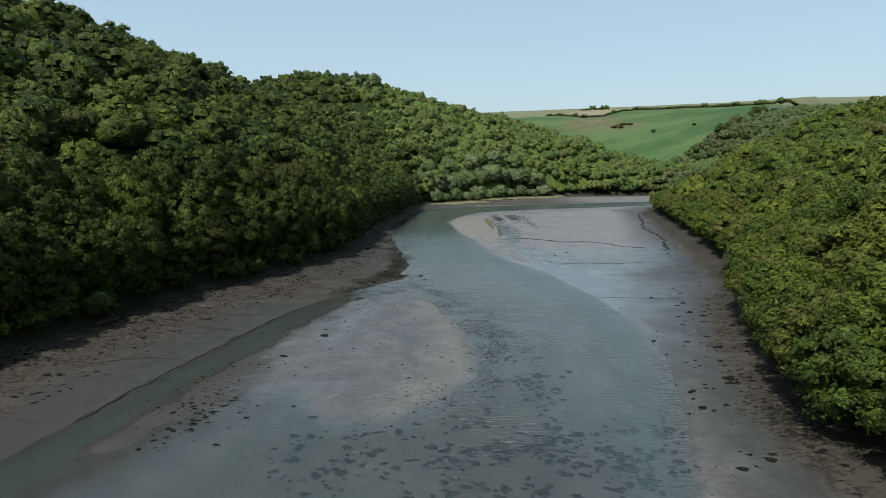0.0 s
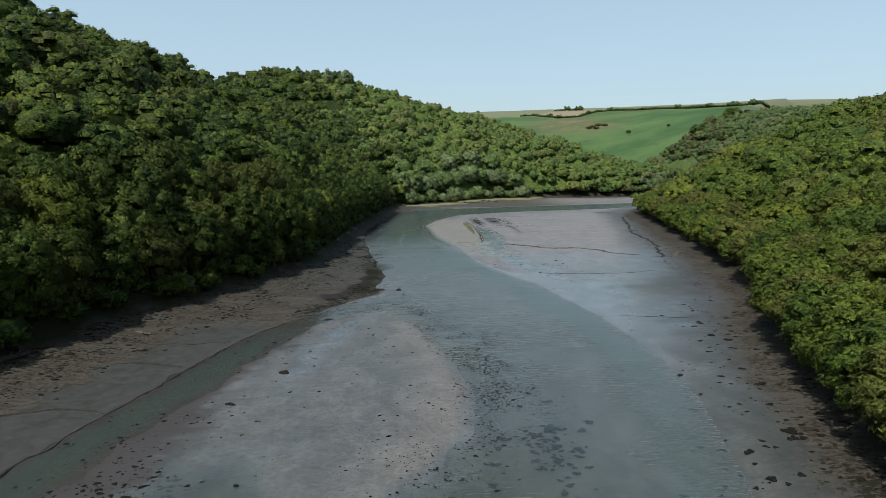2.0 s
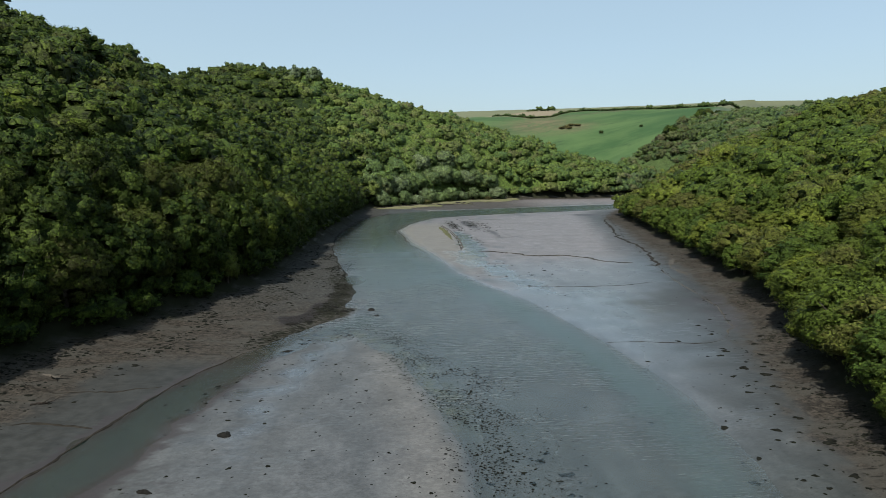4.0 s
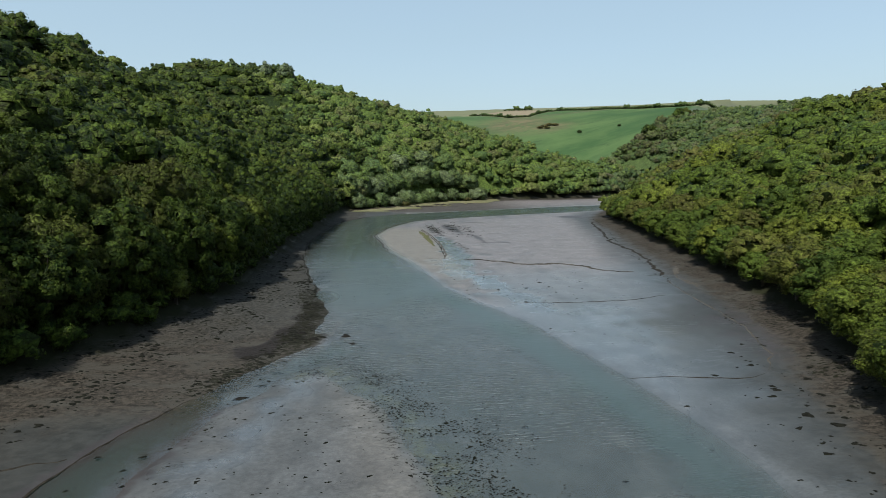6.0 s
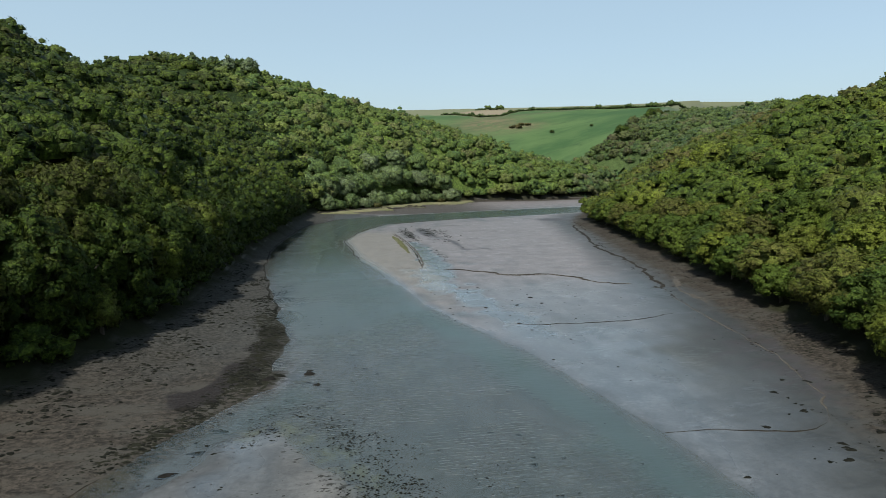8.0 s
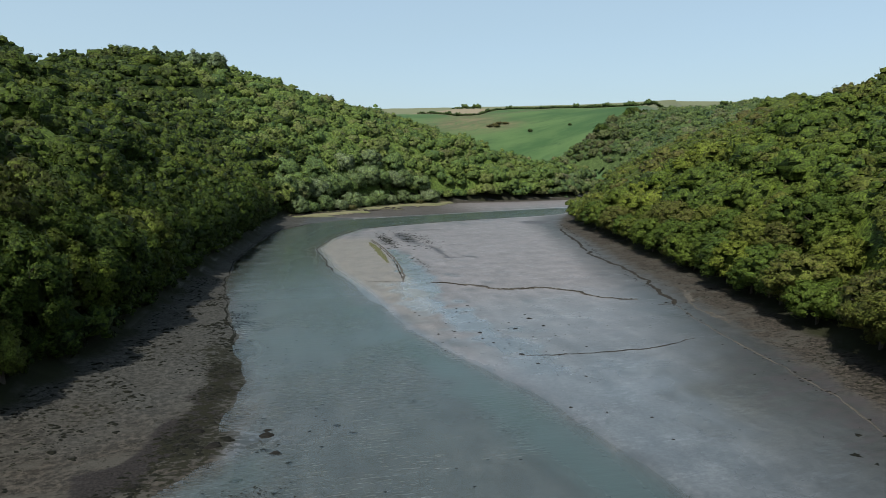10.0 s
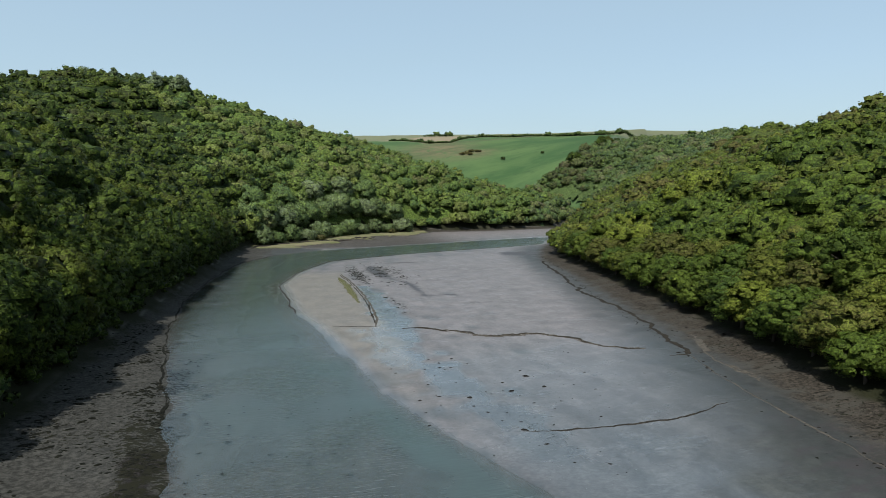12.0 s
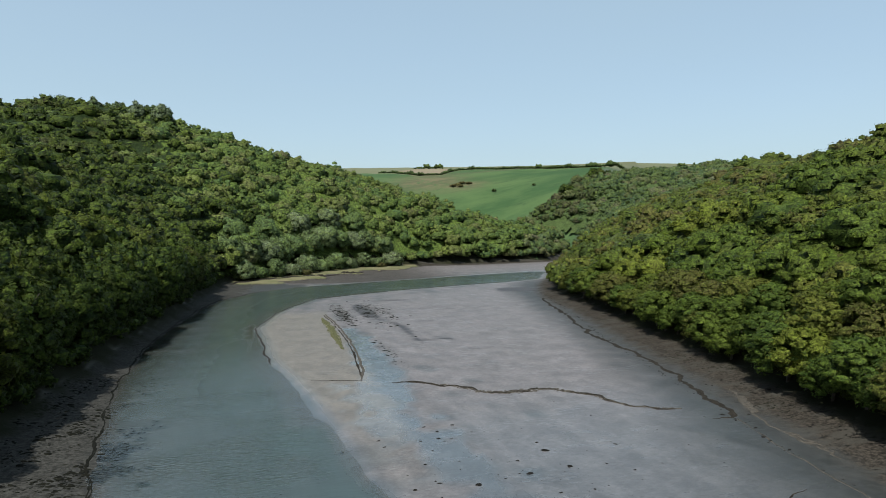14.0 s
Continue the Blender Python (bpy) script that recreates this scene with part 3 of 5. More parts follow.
under_weed = bump(gx, gy, 6, 44, 17, 7) + 0.75 * bump(gx, gy, 9, 64, 3.5, 9) + 0.55 * bump(gx, gy, -19, 63, 5, 9)
bar_weed = 0.62 * smooth(3.2, 0.5, np.abs(bar)) * smooth(80, 92, gy) + 0.5 * bump(gx, gy, 2, 92, 6, 12) + 0.35 * smooth(-2, 2, bar) * smooth(70, 100, gy)
west_weed = 0.8 * smooth(3.0, 1.0, np.abs(chan + 0.5)) * (gx < 5) * smooth(95, 110, gy) * smooth(165, 140, gy)
flat_weed = 1.1 * bump(gx, gy, -6.5, 119.3, 5.0, 2.4) + 1.0 * bump(gx, gy, -9.3, 139, 1.9, 6) + 0.5 * bump(gx, gy, -19, 54, 4, 3) + 0.4 * bump(gx, gy, 27, 137, 5, 8) + 0.75 * bump(gx, gy, 33, 262, 6, 20) + 0.85 * bump(gx, gy, 23.8, 256, 2.4, 18) + 0.5 * bump(gx, gy, 26.5, 205, 1.6, 12)
weed = np.clip(0.5 * under_weed + 0.5 * bar_weed + 0.8 * west_weed + flat_weed + 0.46 * brown * (0.75 + 0.35 * MIDDLE(gx, gy)), 0, 1) * mudflat
edge_y = np.interp(gx, [100, 188, 245, 296, 300, 335, 371, 402, 425], [980, 1006, 1054, 1033, 918, 889, 856, 819, 786])
low_y = np.interp(gx, [130, 180, 204, 233, 274, 296], [965, 962, 890, 882, 934, 926])
straw = field * smooth(-8, 8, gy - low_y) * smooth(8, -8, gy - edge_y) * smooth(150, 165, gx) * smooth(304, 296, gx)
pale = field * smooth(-8, 8, gy - edge_y)
heath = np.clip(1.2 * bump(gx, gy, 205, 845, 45, 42) + 0.9 * bump(gx, gy, 245, 800, 26, 12) + 0.6 * bump(gx, gy, 330, 880, 90, 8), 0, 1) * field
silt = np.maximum(0.75 * smooth(0.5, -3.5, bar + 0.4 * wob) * smooth(66, 56, gy) * smooth(16, 4, gx), 0.5 * smooth(-16, -21, gx + 0.6 * wob) * smooth(76, 62, gy)) * smooth(-1, 1, chan)
silt = np.maximum(silt, 0.65 * bankmud * (gx < -10) * smooth(112, 96, gy))
silt = mudflat * np.maximum(silt, 0.5 * smooth(78, 58, gy) * smooth(15, 21, gx))
olive = smooth(-4, 7, gx + 1.8 * wob - np.interp(gy, [60, 120, 127, 138, 156, 175], [28, 36, 42.5, 54, 60.5, 65])) * smooth(100, 122, gy) * smooth(172, 152, gy)
silt = np.maximum(silt, 0.58 * mudflat * olive)
valley_floor = smooth(34, 20, to_line(gx, gy, VALLEY[1:])) * (shore < -6)
field = np.maximum(field, valley_floor)
# the painted tree shade runs a little onto the mud, below the overhang
shaded_soil = smooth(2.6, 0.0, shore + 0.5 * wob) * (1 - field)
wet *= (1 - 0.85 * smooth(-2, -16, gx) * smooth(110, 95, gy)) * (1 - 0.6 * bankmud) * (0.22 + 0.78 * hollow) * (1 - 0.85 * smooth(-3, 2, bar)) * (1 - 0.8 * peat_shade)
wet *= 1 - 0.75 * smooth(88, 60, gy) * smooth(8, 18, gx)
wet = np.maximum(wet, 0.55 * mudflat * smooth(195, 150, gy) * smooth(72, 92, gy) * smooth(19, 28, gx) * smooth(7, 15, shore + 0.8 * wob) * (1 - 0.7 * peat_shade))
wet *= 1 - 0.85 * silt
wet = np.maximum(wet, 0.8 * slick)
ground = sheet("ground", gx, gy, gz, GROUND, wet=wet, slick=slick, silt=silt, grey=grey, shingle=shingle, algae=algae, peat_shade=peat_shade, bankmud=bankmud, film=film, sand=sand, brown=brown, weed=weed, meadow=meadow, shaded_soil=shaded_soil, field=field, straw=straw, pale=pale, heath=heath)
tagged(ground, "grey tidal mud flat rising to brown banks, wooded hills and green fields", "ground", kind="structure")

wx, wy = np.meshgrid(lines_of((-60, 120, 1.2), (120, 300, 5)), lines_of((-40, 30, 5), (30, 280, 1.2), (280, 620, 4)), indexing="ij")
wz, wshore, *_ = land(wx, wy)
water = sheet("water", wx, wy, 0 * wx, WATER, (wz < 0.06) & (wshore > 0), depth=np.maximum(0, -wz), still=0.32 * smooth(135, 180, wy) + 0.28 * smooth(175, 215, wy), calm=np.maximum(smooth(-4, -14, wx) * smooth(112, 96, wy), 0.6 * bump(wx, wy, -9, 146, 4, 7)))
water.visible_shadow = False
tagged(water, "calm grey-green shallow water in the winding tidal channel", "water", kind="structure")


# ---- trees ----
def unit(v):
    return v / np.linalg.norm(v, axis=1)[:, None]


def blobs(rng, centre, size, squash, sides=6, rings=(-0.55, 0.2, 0.85)):
    """Uneven leafy domes: corners and corner normals (n, 3, 3)."""
    t = np.arange(sides) * 2 * np.pi / sides
    f = np.array(rings)
    ring = np.stack([np.cos(f)[:, None] * np.cos(t), np.cos(f)[:, None] * np.sin(t), np.sin(f)[:, None] + 0 * t], -1)
    top = np.array([0.0, 0.0, 1.0])
    nxt = (np.arange(sides) + 1) % sides
    tri = []
    for i in range(len(f) - 1):
        for j in range(sides):
            tri += [(ring[i, j], ring[i, nxt[j]], ring[i + 1, nxt[j]]), (ring[i, j], ring[i + 1, nxt[j]], ring[i + 1, j])]
    tri += [(ring[-1, j], ring[-1, nxt[j]], top) for j in range(sides)]
    tri = np.array(tri)
    at = rng.uniform(0, 6.3, (len(centre), 3))
    out, ways = [], []
    for c, s, w in zip(centre, size, at):
        spin = np.array([[math.cos(w[2]), math.sin(w[2]), 0], [-math.sin(w[2]), math.cos(w[2]), 0], [0, 0, 1]])
        d = tri @ spin
        bulge = 1 + 0.17 * np.sin(3.1 * d[..., 0] + 2.3 * d[..., 2] + w[0]) + 0.15 * np.sin(3.7 * d[..., 1] - 1.9 * d[..., 2] + w[1])
        out.append(c + d * (s * bulge)[..., None] * [1, 1, squash])
        ways.append(d)
    return np.concatenate(out), np.concatenate(ways)


def leaf_cloud(rng, radius, tall, base, clumps, leaves, size, low=-0.35, fine=1.0, squash=0.78, sides=5, rings=(-0.5, 0.2, 0.85), core=0.78, lump=0.80):
    """A crown of leaf sprays: corners, corner normals (n, 3, 3) and which belong to the closed heart of a clump.
    Rounded clumps lie over a dome, each a closed lump with small sprays standing over its upper and outer side."""
    up = np.sort(rng.uniform(low, 1.0, clumps))
    turn = (np.arange(clumps) * 2.39996 + rng.uniform(0, 1.0, clumps)) % (2 * np.pi)
    flat = np.sqrt(np.maximum(0.05, 1 - up * up))
    reach = rng.uniform(0.74, 0.90, clumps) * (1 + 0.10 * np.sin(2 * turn + rng.uniform(0, 6)))
    centre = np.stack([radius * reach * flat * np.cos(turn), radius * reach * flat * np.sin(turn), base + tall * (0.42 + 0.50 * up * reach)], 1)
    size_c = fine * radius * rng.uniform(0.24, 0.42, clumps)
    n = clumps * leaves
    out = np.repeat(unit(centre - [0, 0, base + tall * 0.30]), leaves, 0)
    way = unit(rng.normal(size=(n, 3)) + 0.7 * out + [0, 0, 0.65])
    place = np.repeat(centre, leaves, 0) + way * np.repeat(size_c, leaves)[:, None] * rng.uniform(0.78, 1.24, (n, 1)) * [1, 1, squash]
    normal = unit(way + rng.normal(scale=0.40, size=(n, 3)) + [0, 0, 0.25])
    side = unit(np.cross(normal, rng.normal(size=(n, 3))))
    ahead = np.cross(normal, side)
    s = size * rng.uniform(0.6, 1.25, (n, 1))
    w = s * rng.uniform(0.8, 1.15, (n, 1))
    droop = normal * s * 0.15
    corners = np.stack([place - ahead * s * 0.5 - droop, place + side * w * 0.5 + ahead * s * 0.2, place - side * w * 0.5 + ahead * s * 0.45], 1)
    normals = np.repeat(unit(0.45 * way + 0.44 * out + 0.26 * normal)[:, None], 3, 1)
    q, v = blobs(rng, centre, lump * size_c, squash, sides, rings)
    o = np.repeat(unit(centre - [0, 0, base + tall * 0.30]), len(q) // clumps, 0)[:, None]
    v = 0.50 * v + 0.50 * o
    heart, hv = blobs(rng, np.array([[0, 0, base + tall * 0.42]]), np.array([radius * core]), 0.50 * tall / radius, 6, (-0.5, 0.15, 0.75))
    solid = np.concatenate([np.zeros(n), np.ones(len(q) + len(heart))])
    return np.concatenate([corners, q, heart]), np.concatenate([normals, v / np.linalg.norm(v, axis=-1, keepdims=True), hv]), solid


def leaf_mesh(name, leaves, normals, solid, mat, tint=None):
    n = len(leaves)
    me = bpy.data.meshes.new(name)
    me.vertices.add(3 * n)
    me.vertices.foreach_set("co", np.ascontiguousarray(leaves, np.float32).ravel())
    me.loops.add(3 * n)
    me.loops.foreach_set("vertex_index", np.arange(3 * n, dtype=np.int32))
    me.polygons.add(n)
    me.polygons.foreach_set("loop_start", np.arange(0, 3 * n, 3, dtype=np.int32))
    me.polygons.foreach_set("use_smooth", np.ones(n, bool))
    me.attributes.new("solid", "FLOAT", "FACE").data.foreach_set("value", solid.astype(np.float32))
    if tint is not None:
        me.attributes.new("tint", "FLOAT", "FACE").data.foreach_set("value", tint.astype(np.float32))
    me.attributes.new("custom_normal", "FLOAT_VECTOR", "POINT").data.foreach_set("vector", np.asarray(normals, np.float32).ravel())
    me.materials.append(mat)
    me.update(calc_edges=True)
    return me


def tube(bm, points, radii, sides=7):
    rings = []
    for n, (p, r) in enumerate(zip(points, radii)):
        ahead = (Vector(points[min(n + 1, len(points) - 1)]) - Vector(points[max(n - 1, 0)])).normalized()
        a = ahead.orthogonal().normalized()
        b = ahead.cross(a)
        rings.append([bm.verts.new(Vector(p) + r * (math.cos(t) * a + math.sin(t) * b)) for t in [2 * math.pi * i / sides for i in range(sides)]])
    for lower, upper in zip(rings, rings[1:]):
        for i in range(sides):
            bm.faces.new((lower[i], lower[(i + 1) % sides], upper[(i + 1) % sides], upper[i]))
    bm.faces.new(rings[-1])


def trunk_mesh(rng, radius, tall):
    """A crooked tapered trunk that forks into limbs."""
    bm = bmesh.new()
    lean = rng.uniform(-0.5, 0.5, 2)
    fork = tall * rng.uniform(0.22, 0.34)
    foot = Vector((lean[0] * 0.5, lean[1] * 0.5, fork))
    tube(bm, [(0, 0, -1.6), (lean[0] * 0.1, lean[1] * 0.1, fork * 0.4), tuple(foot)], [0.34, 0.26, 0.20])
    for n in range(5):
        t = 2 * math.pi * (n + rng.uniform(0, 0.6)) / 5
        end = Vector((radius * 0.72 * math.cos(t), radius * 0.72 * math.sin(t), tall * rng.uniform(0.5, 0.8)))
        mid = foot.lerp(end, 0.5) + Vector((0, 0, rng.uniform(-0.3, 0.5)))
        tube(bm, [tuple(foot - Vector((0, 0, 0.15))), tuple(mid), tuple(end)], [0.15, 0.10, 0.03], 5)
    me = bpy.data.meshes.new("trunk")
    bm.to_mesh(me)
    bm.free()
    me.materials.append(BARK)
    return me


def along(line, gap):
    """Places along a line, gap apart."""
    out = []
    for (ax, ay), (bx, by) in zip(line, line[1:]):
        n = max(1, int(math.hypot(bx - ax, by - ay) / gap))
        out += [(ax + (bx - ax) * i / n, ay + (by - ay) * i / n) for i in range(n)]
    return out + [line[-1]]


def scatter(seed, x0, x1, y0, y1, gap):
    """Places about gap apart, shaken off a staggered grid."""
    r = np.random.default_rng(seed)
    x, y = np.meshgrid(np.arange(x0, x1, gap), np.arange(y0, y1, gap * 0.87), indexing="ij")
    x = x + gap * 0.5 * (np.arange(x.shape[1]) % 2)[None]
    return (x + r.uniform(-0.38, 0.38, x.shape) * gap).ravel(), (y + r.uniform(-0.38, 0.38, x.shape) * gap).ravel()


def edge_row(line, gap, off, seed):
    """Places just behind a shoreline, about gap apart."""
    r = np.random.default_rng(seed)
    places = np.array(along(line, gap))
    x, y = places[:, 0] + r.normal(0, 0.7, len(places)), places[:, 1] + r.normal(0, 0.7, len(places))
    back = into(x, y, ESTUARY) + off + r.uniform(-0.8, 0.8, len(x))
    e = 0.5
    nx = (into(x + e, y, ESTUARY) - into(x - e, y, ESTUARY)) / (2 * e)
    ny = (into(x, y + e, ESTUARY) - into(x, y - e, ESTUARY)) / (2 * e)
    return x - nx * back, y - ny * back


near_x, near_y = scatter(5, -330, 640, -45, 860, 6.2)
far_x, far_y = scatter(6, -330, 640, 20, 860, 6.5)
close = np.minimum(np.hypot(near_x, near_y - 60), np.hypot(near_x - 3, near_y - 120)) < 165
apart = np.minimum(np.hypot(far_x, far_y - 60), np.hypot(far_x - 3, far_y - 120)) >= 165
rows = [edge_row(SHORE_WEST[2:], 4.6, 3.0, 1), edge_row(SHORE_NORTH[3:], 5.0, 1.5, 2), edge_row(SHORE_EAST[2:-2], 4.6, 1.0, 3)]
tx = np.concatenate([near_x[close], far_x[apart]] + [r[0] for r in rows])
ty = np.concatenate([near_y[close], far_y[apart]] + [r[1] for r in rows])
in_row = np.arange(len(tx)) >= close.sum() + apart.sum()
tz, tshore, *_, tfield, teast = land(tx, ty)
tout = -tshore
valley_gap = to_line(tx, ty, VALLEY)
wooded = (tout > np.where(in_row, 0.2, 3.2)) & (tfield < 0.4) & (valley_gap > np.where(ty > 580, 19, 9))
west_side = teast < 0.5
deep_w = np.interp(ty, [0, 80, 160, 240, 330, 400, 440], [40, 88, 132, 150, 128, 130, 178])
deep_e = np.interp(ty, [0, 80, 160, 240, 480, 520], [36, 55, 105, 150, 145, 200])
wooded &= tout < np.where(west_side, deep_w, deep_e)
wooded &= ~(west_side & (ty > 470) & (valley_gap < 90) & (tx < 190))
wooded &= ~((tx > -6) & (tx < 78) & (ty > 350) & (ty < 436) & (tout < 3))
def faces_creek(x, y, z):
    """Whether a tree-top shows above the slopes from over the middle of the creek."""
    shown = np.zeros(len(x), bool)
    for ox, oy in ((-1, 10), (-1, 55), (4, 95)):
        clear = np.ones(len(x), bool)
        for f in np.linspace(0.25, 0.97, 30):
            px, py = ox + f * (x - ox), oy + f * (y - oy)
            clear &= land(px, py)[0] < 23 + f * (z + 15 - 23)
        shown |= clear
    return shown


wooded[wooded] = faces_creek(tx[wooded], ty[wooded], tz[wooded])
tx, ty, tz, tout, west_side, in_row = tx[wooded], ty[wooded], tz[wooded], tout[wooded], west_side[wooded], in_row[wooded]
reach = np.minimum(np.hypot(tx - 0, ty - 60), np.hypot(tx - 3, ty - 120))

NEAR = (tout < 22) & (ty > 22) & (ty < 300) & (reach < 180)
order = np.argsort(np.where(NEAR, tout + 0.10 * reach - 12 * in_row, 1e9))
near = order[:min(215, int(NEAR.sum()))]
is_near = np.zeros(len(tx), bool)
is_near[near] = True

rng = np.random.default_rng(11)
KINDS = {}
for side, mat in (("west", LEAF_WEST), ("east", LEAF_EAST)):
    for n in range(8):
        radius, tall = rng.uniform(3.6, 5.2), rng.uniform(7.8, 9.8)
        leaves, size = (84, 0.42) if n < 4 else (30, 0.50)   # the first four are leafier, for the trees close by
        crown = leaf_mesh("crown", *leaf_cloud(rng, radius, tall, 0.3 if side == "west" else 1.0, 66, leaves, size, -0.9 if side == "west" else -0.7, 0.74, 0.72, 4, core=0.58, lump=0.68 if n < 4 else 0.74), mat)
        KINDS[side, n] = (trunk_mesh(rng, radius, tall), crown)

FIRST = {}
for i in near:
    close_by = min(math.hypot(tx[i], ty[i] - 20), math.hypot(tx[i] - 3, ty[i] - 95)) < 66
    side, n = ("west" if west_side[i] else "east"), int(rng.integers(4)) + (0 if close_by else 4)
    scale, turn = rng.uniform(0.85, 1.25) * (1.06 if west_side[i] else 1.0), rng.uniform(0, 360)
    m = pose(tx[i], ty[i], tz[i] - 0.2, 0, 0, turn) @ Matrix.Diagonal((scale, scale, scale * (1.16 if west_side[i] else 0.82), 1))
    if (side, n) not in FIRST:
        tree = tagged(new("oak_tree"), "broad oak beside the mud flat, leaves coloured dark green as in shade" if side == "west" else "broad oak overhanging the mud, leaves coloured bright yellow-green as in sun", "tree", group="oaks along the western shore" if side == "west" else "oaks along the eastern shore")
        for name, me in zip(("trunk", "crown"), KINDS[side, n]):
            new(name, me).parent = tree
        FIRST[side, n] = tree
        tree.matrix_basis = m
    else:
        tree = copy_thing(FIRST[side, n], pose(0, 0, 0))
        tree.matrix_basis = m


LOW_EAST = 0.88   # the eastern oaks are lower and flatter
def woods(name, chosen, mat, label, clumps, leaves, size, seed, kinds=9, fat=1.0, low=-0.35, far=False):
    """Many trees in one mesh."""
    if not len(chosen):
        return
    r = np.random.default_rng(seed)
    if far:
        shapes = [leaf_cloud(r, r.uniform(3.4, 6.0) * fat, r.uniform(6.8, 9.6), 0.3, clumps, leaves, size, low, 0.86, 0.84, 4, (-0.35, 0.55)) for _ in range(kinds)]
    else:
        shapes = [leaf_cloud(r, r.uniform(3.7, 5.9) * fat, r.uniform(7.2, 9.8), 0.8, clumps, leaves, size, low, 0.78, 0.82, 4, (-0.4, 0.5)) for _ in range(kinds)]
    quads, normals, solids, tints = [], [], [], []
    tone = Waves(35, seed + 1)
    for i in chosen:
        q, v, closed = shapes[int(r.integers(kinds))]
        t, s = r.uniform(0, 2 * np.pi), 0.72 + 0.62 * r.uniform() ** 1.6
        spin = np.array([[math.cos(t), math.sin(t), 0], [-math.sin(t), math.cos(t), 0], [0, 0, 1]])
        quads.append(s * (q @ spin) * [1, 1, 1 if west_side[i] else LOW_EAST] + [tx[i], ty[i], tz[i] - 0.3])
        normals.append(v @ spin), solids.append(closed)
        tints.append(np.full(len(q), np.clip(r.uniform(0, 1) * 0.9 + 0.05 + 0.12 * float(tone(tx[i], ty[i])), 0, 1)))
    ob = new(name, leaf_mesh(name, np.concatenate(quads), np.concatenate(normals), np.concatenate(solids), mat, np.concatenate(tints)))
    return tagged(ob, label, "woodland", kind="stuff")


def understorey(name, x0, x1, y0, y1, step, up, mat, label, seed, side):
    """Saplings, holly and ivy that fill the wood between the crowns: one uneven leafy layer."""
    x, y = np.meshgrid(np.arange(x0, x1, step), np.arange(y0, y1, step), indexing="ij")
    r = np.random.default_rng(seed)
    x, y = x + r.uniform(-0.3, 0.3, x.shape) * step, y + r.uniform(-0.3, 0.3, x.shape) * step
    z, sh, *_, fd, ea = land(x, y)
    deep_side = np.where(ea < 0.5, np.interp(y, [0, 80, 160, 240, 330, 400, 440], [40, 88, 132, 150, 128, 130, 178]), np.interp(y, [0, 80, 160, 240, 480, 520], [32, 55, 105, 150, 145, 200]))
    keep = (-sh > 5) & (-sh < deep_side - 4) & (fd < 0.3) & (to_line(x, y, VALLEY) > 14) & side(x, y, ea)
    rough = r.uniform(-1.1, 1.1, x.shape)
    me_ob = sheet(name, x, y, z + (up + rough) * smooth(4, 14, -sh), mat, keep, tint=0.4 + 0.25 * r.uniform(-1, 1, x.shape), solid=np.ones(x.shape))
    return tagged(me_ob, label, "undergrowth", kind="stuff")


rest = ~is_near
for side, mat, word in ((True, WOOD_WEST, "oak wood on the steep western slope, coloured dark green as in shade"), (False, WOOD_EAST, "oak wood on the eastern slope, coloured bright yellow-green as in sun")):
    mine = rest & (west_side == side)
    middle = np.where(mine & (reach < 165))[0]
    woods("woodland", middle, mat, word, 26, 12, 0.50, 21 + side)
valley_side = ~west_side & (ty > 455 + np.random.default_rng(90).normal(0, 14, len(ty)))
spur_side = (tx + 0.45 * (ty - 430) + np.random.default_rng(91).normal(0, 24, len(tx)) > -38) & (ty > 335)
for chosen, mat, word, seed in ((west_side & ~spur_side, FAR_WEST, "oak wood on the upper western slope, coloured dark green as in shade", 31),
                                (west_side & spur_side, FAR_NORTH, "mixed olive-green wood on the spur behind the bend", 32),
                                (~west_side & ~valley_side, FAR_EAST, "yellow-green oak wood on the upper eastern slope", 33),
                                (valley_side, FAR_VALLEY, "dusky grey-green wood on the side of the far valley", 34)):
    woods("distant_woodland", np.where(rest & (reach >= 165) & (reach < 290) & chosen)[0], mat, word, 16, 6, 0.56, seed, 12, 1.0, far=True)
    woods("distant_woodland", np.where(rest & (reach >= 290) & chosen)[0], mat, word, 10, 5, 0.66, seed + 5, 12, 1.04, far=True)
understorey("undergrowth", -170, 60, 15, 240, 2.2, 3.4, WOOD_WEST, "holly and saplings coloured dark as in shade between the western oaks", 75, lambda x, y, ea: (ea < 0.5) & (np.hypot(x, y - 60) <= 168))
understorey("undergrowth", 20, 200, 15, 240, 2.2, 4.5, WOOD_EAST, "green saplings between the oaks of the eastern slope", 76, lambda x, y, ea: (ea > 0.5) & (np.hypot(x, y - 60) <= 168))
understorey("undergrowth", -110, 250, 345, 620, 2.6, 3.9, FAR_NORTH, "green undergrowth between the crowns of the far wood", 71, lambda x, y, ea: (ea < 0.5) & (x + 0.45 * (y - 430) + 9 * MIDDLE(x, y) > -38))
understorey("undergrowth", -330, 60, 190, 620, 3.0, 4.2, FAR_WEST, "undergrowth coloured dark as in shade between the crowns of the western wood", 72, lambda x, y, ea: (ea < 0.5) & (np.hypot(x, y - 60) > 165) & ((y < 345) | (x + 0.45 * (y - 430) + 9 * MIDDLE(x, y) <= -38)))
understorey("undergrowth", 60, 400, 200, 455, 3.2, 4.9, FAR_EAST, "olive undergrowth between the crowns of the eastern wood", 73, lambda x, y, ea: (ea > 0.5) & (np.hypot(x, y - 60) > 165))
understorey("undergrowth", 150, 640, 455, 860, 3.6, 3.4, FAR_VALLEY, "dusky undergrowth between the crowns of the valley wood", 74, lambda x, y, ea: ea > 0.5)


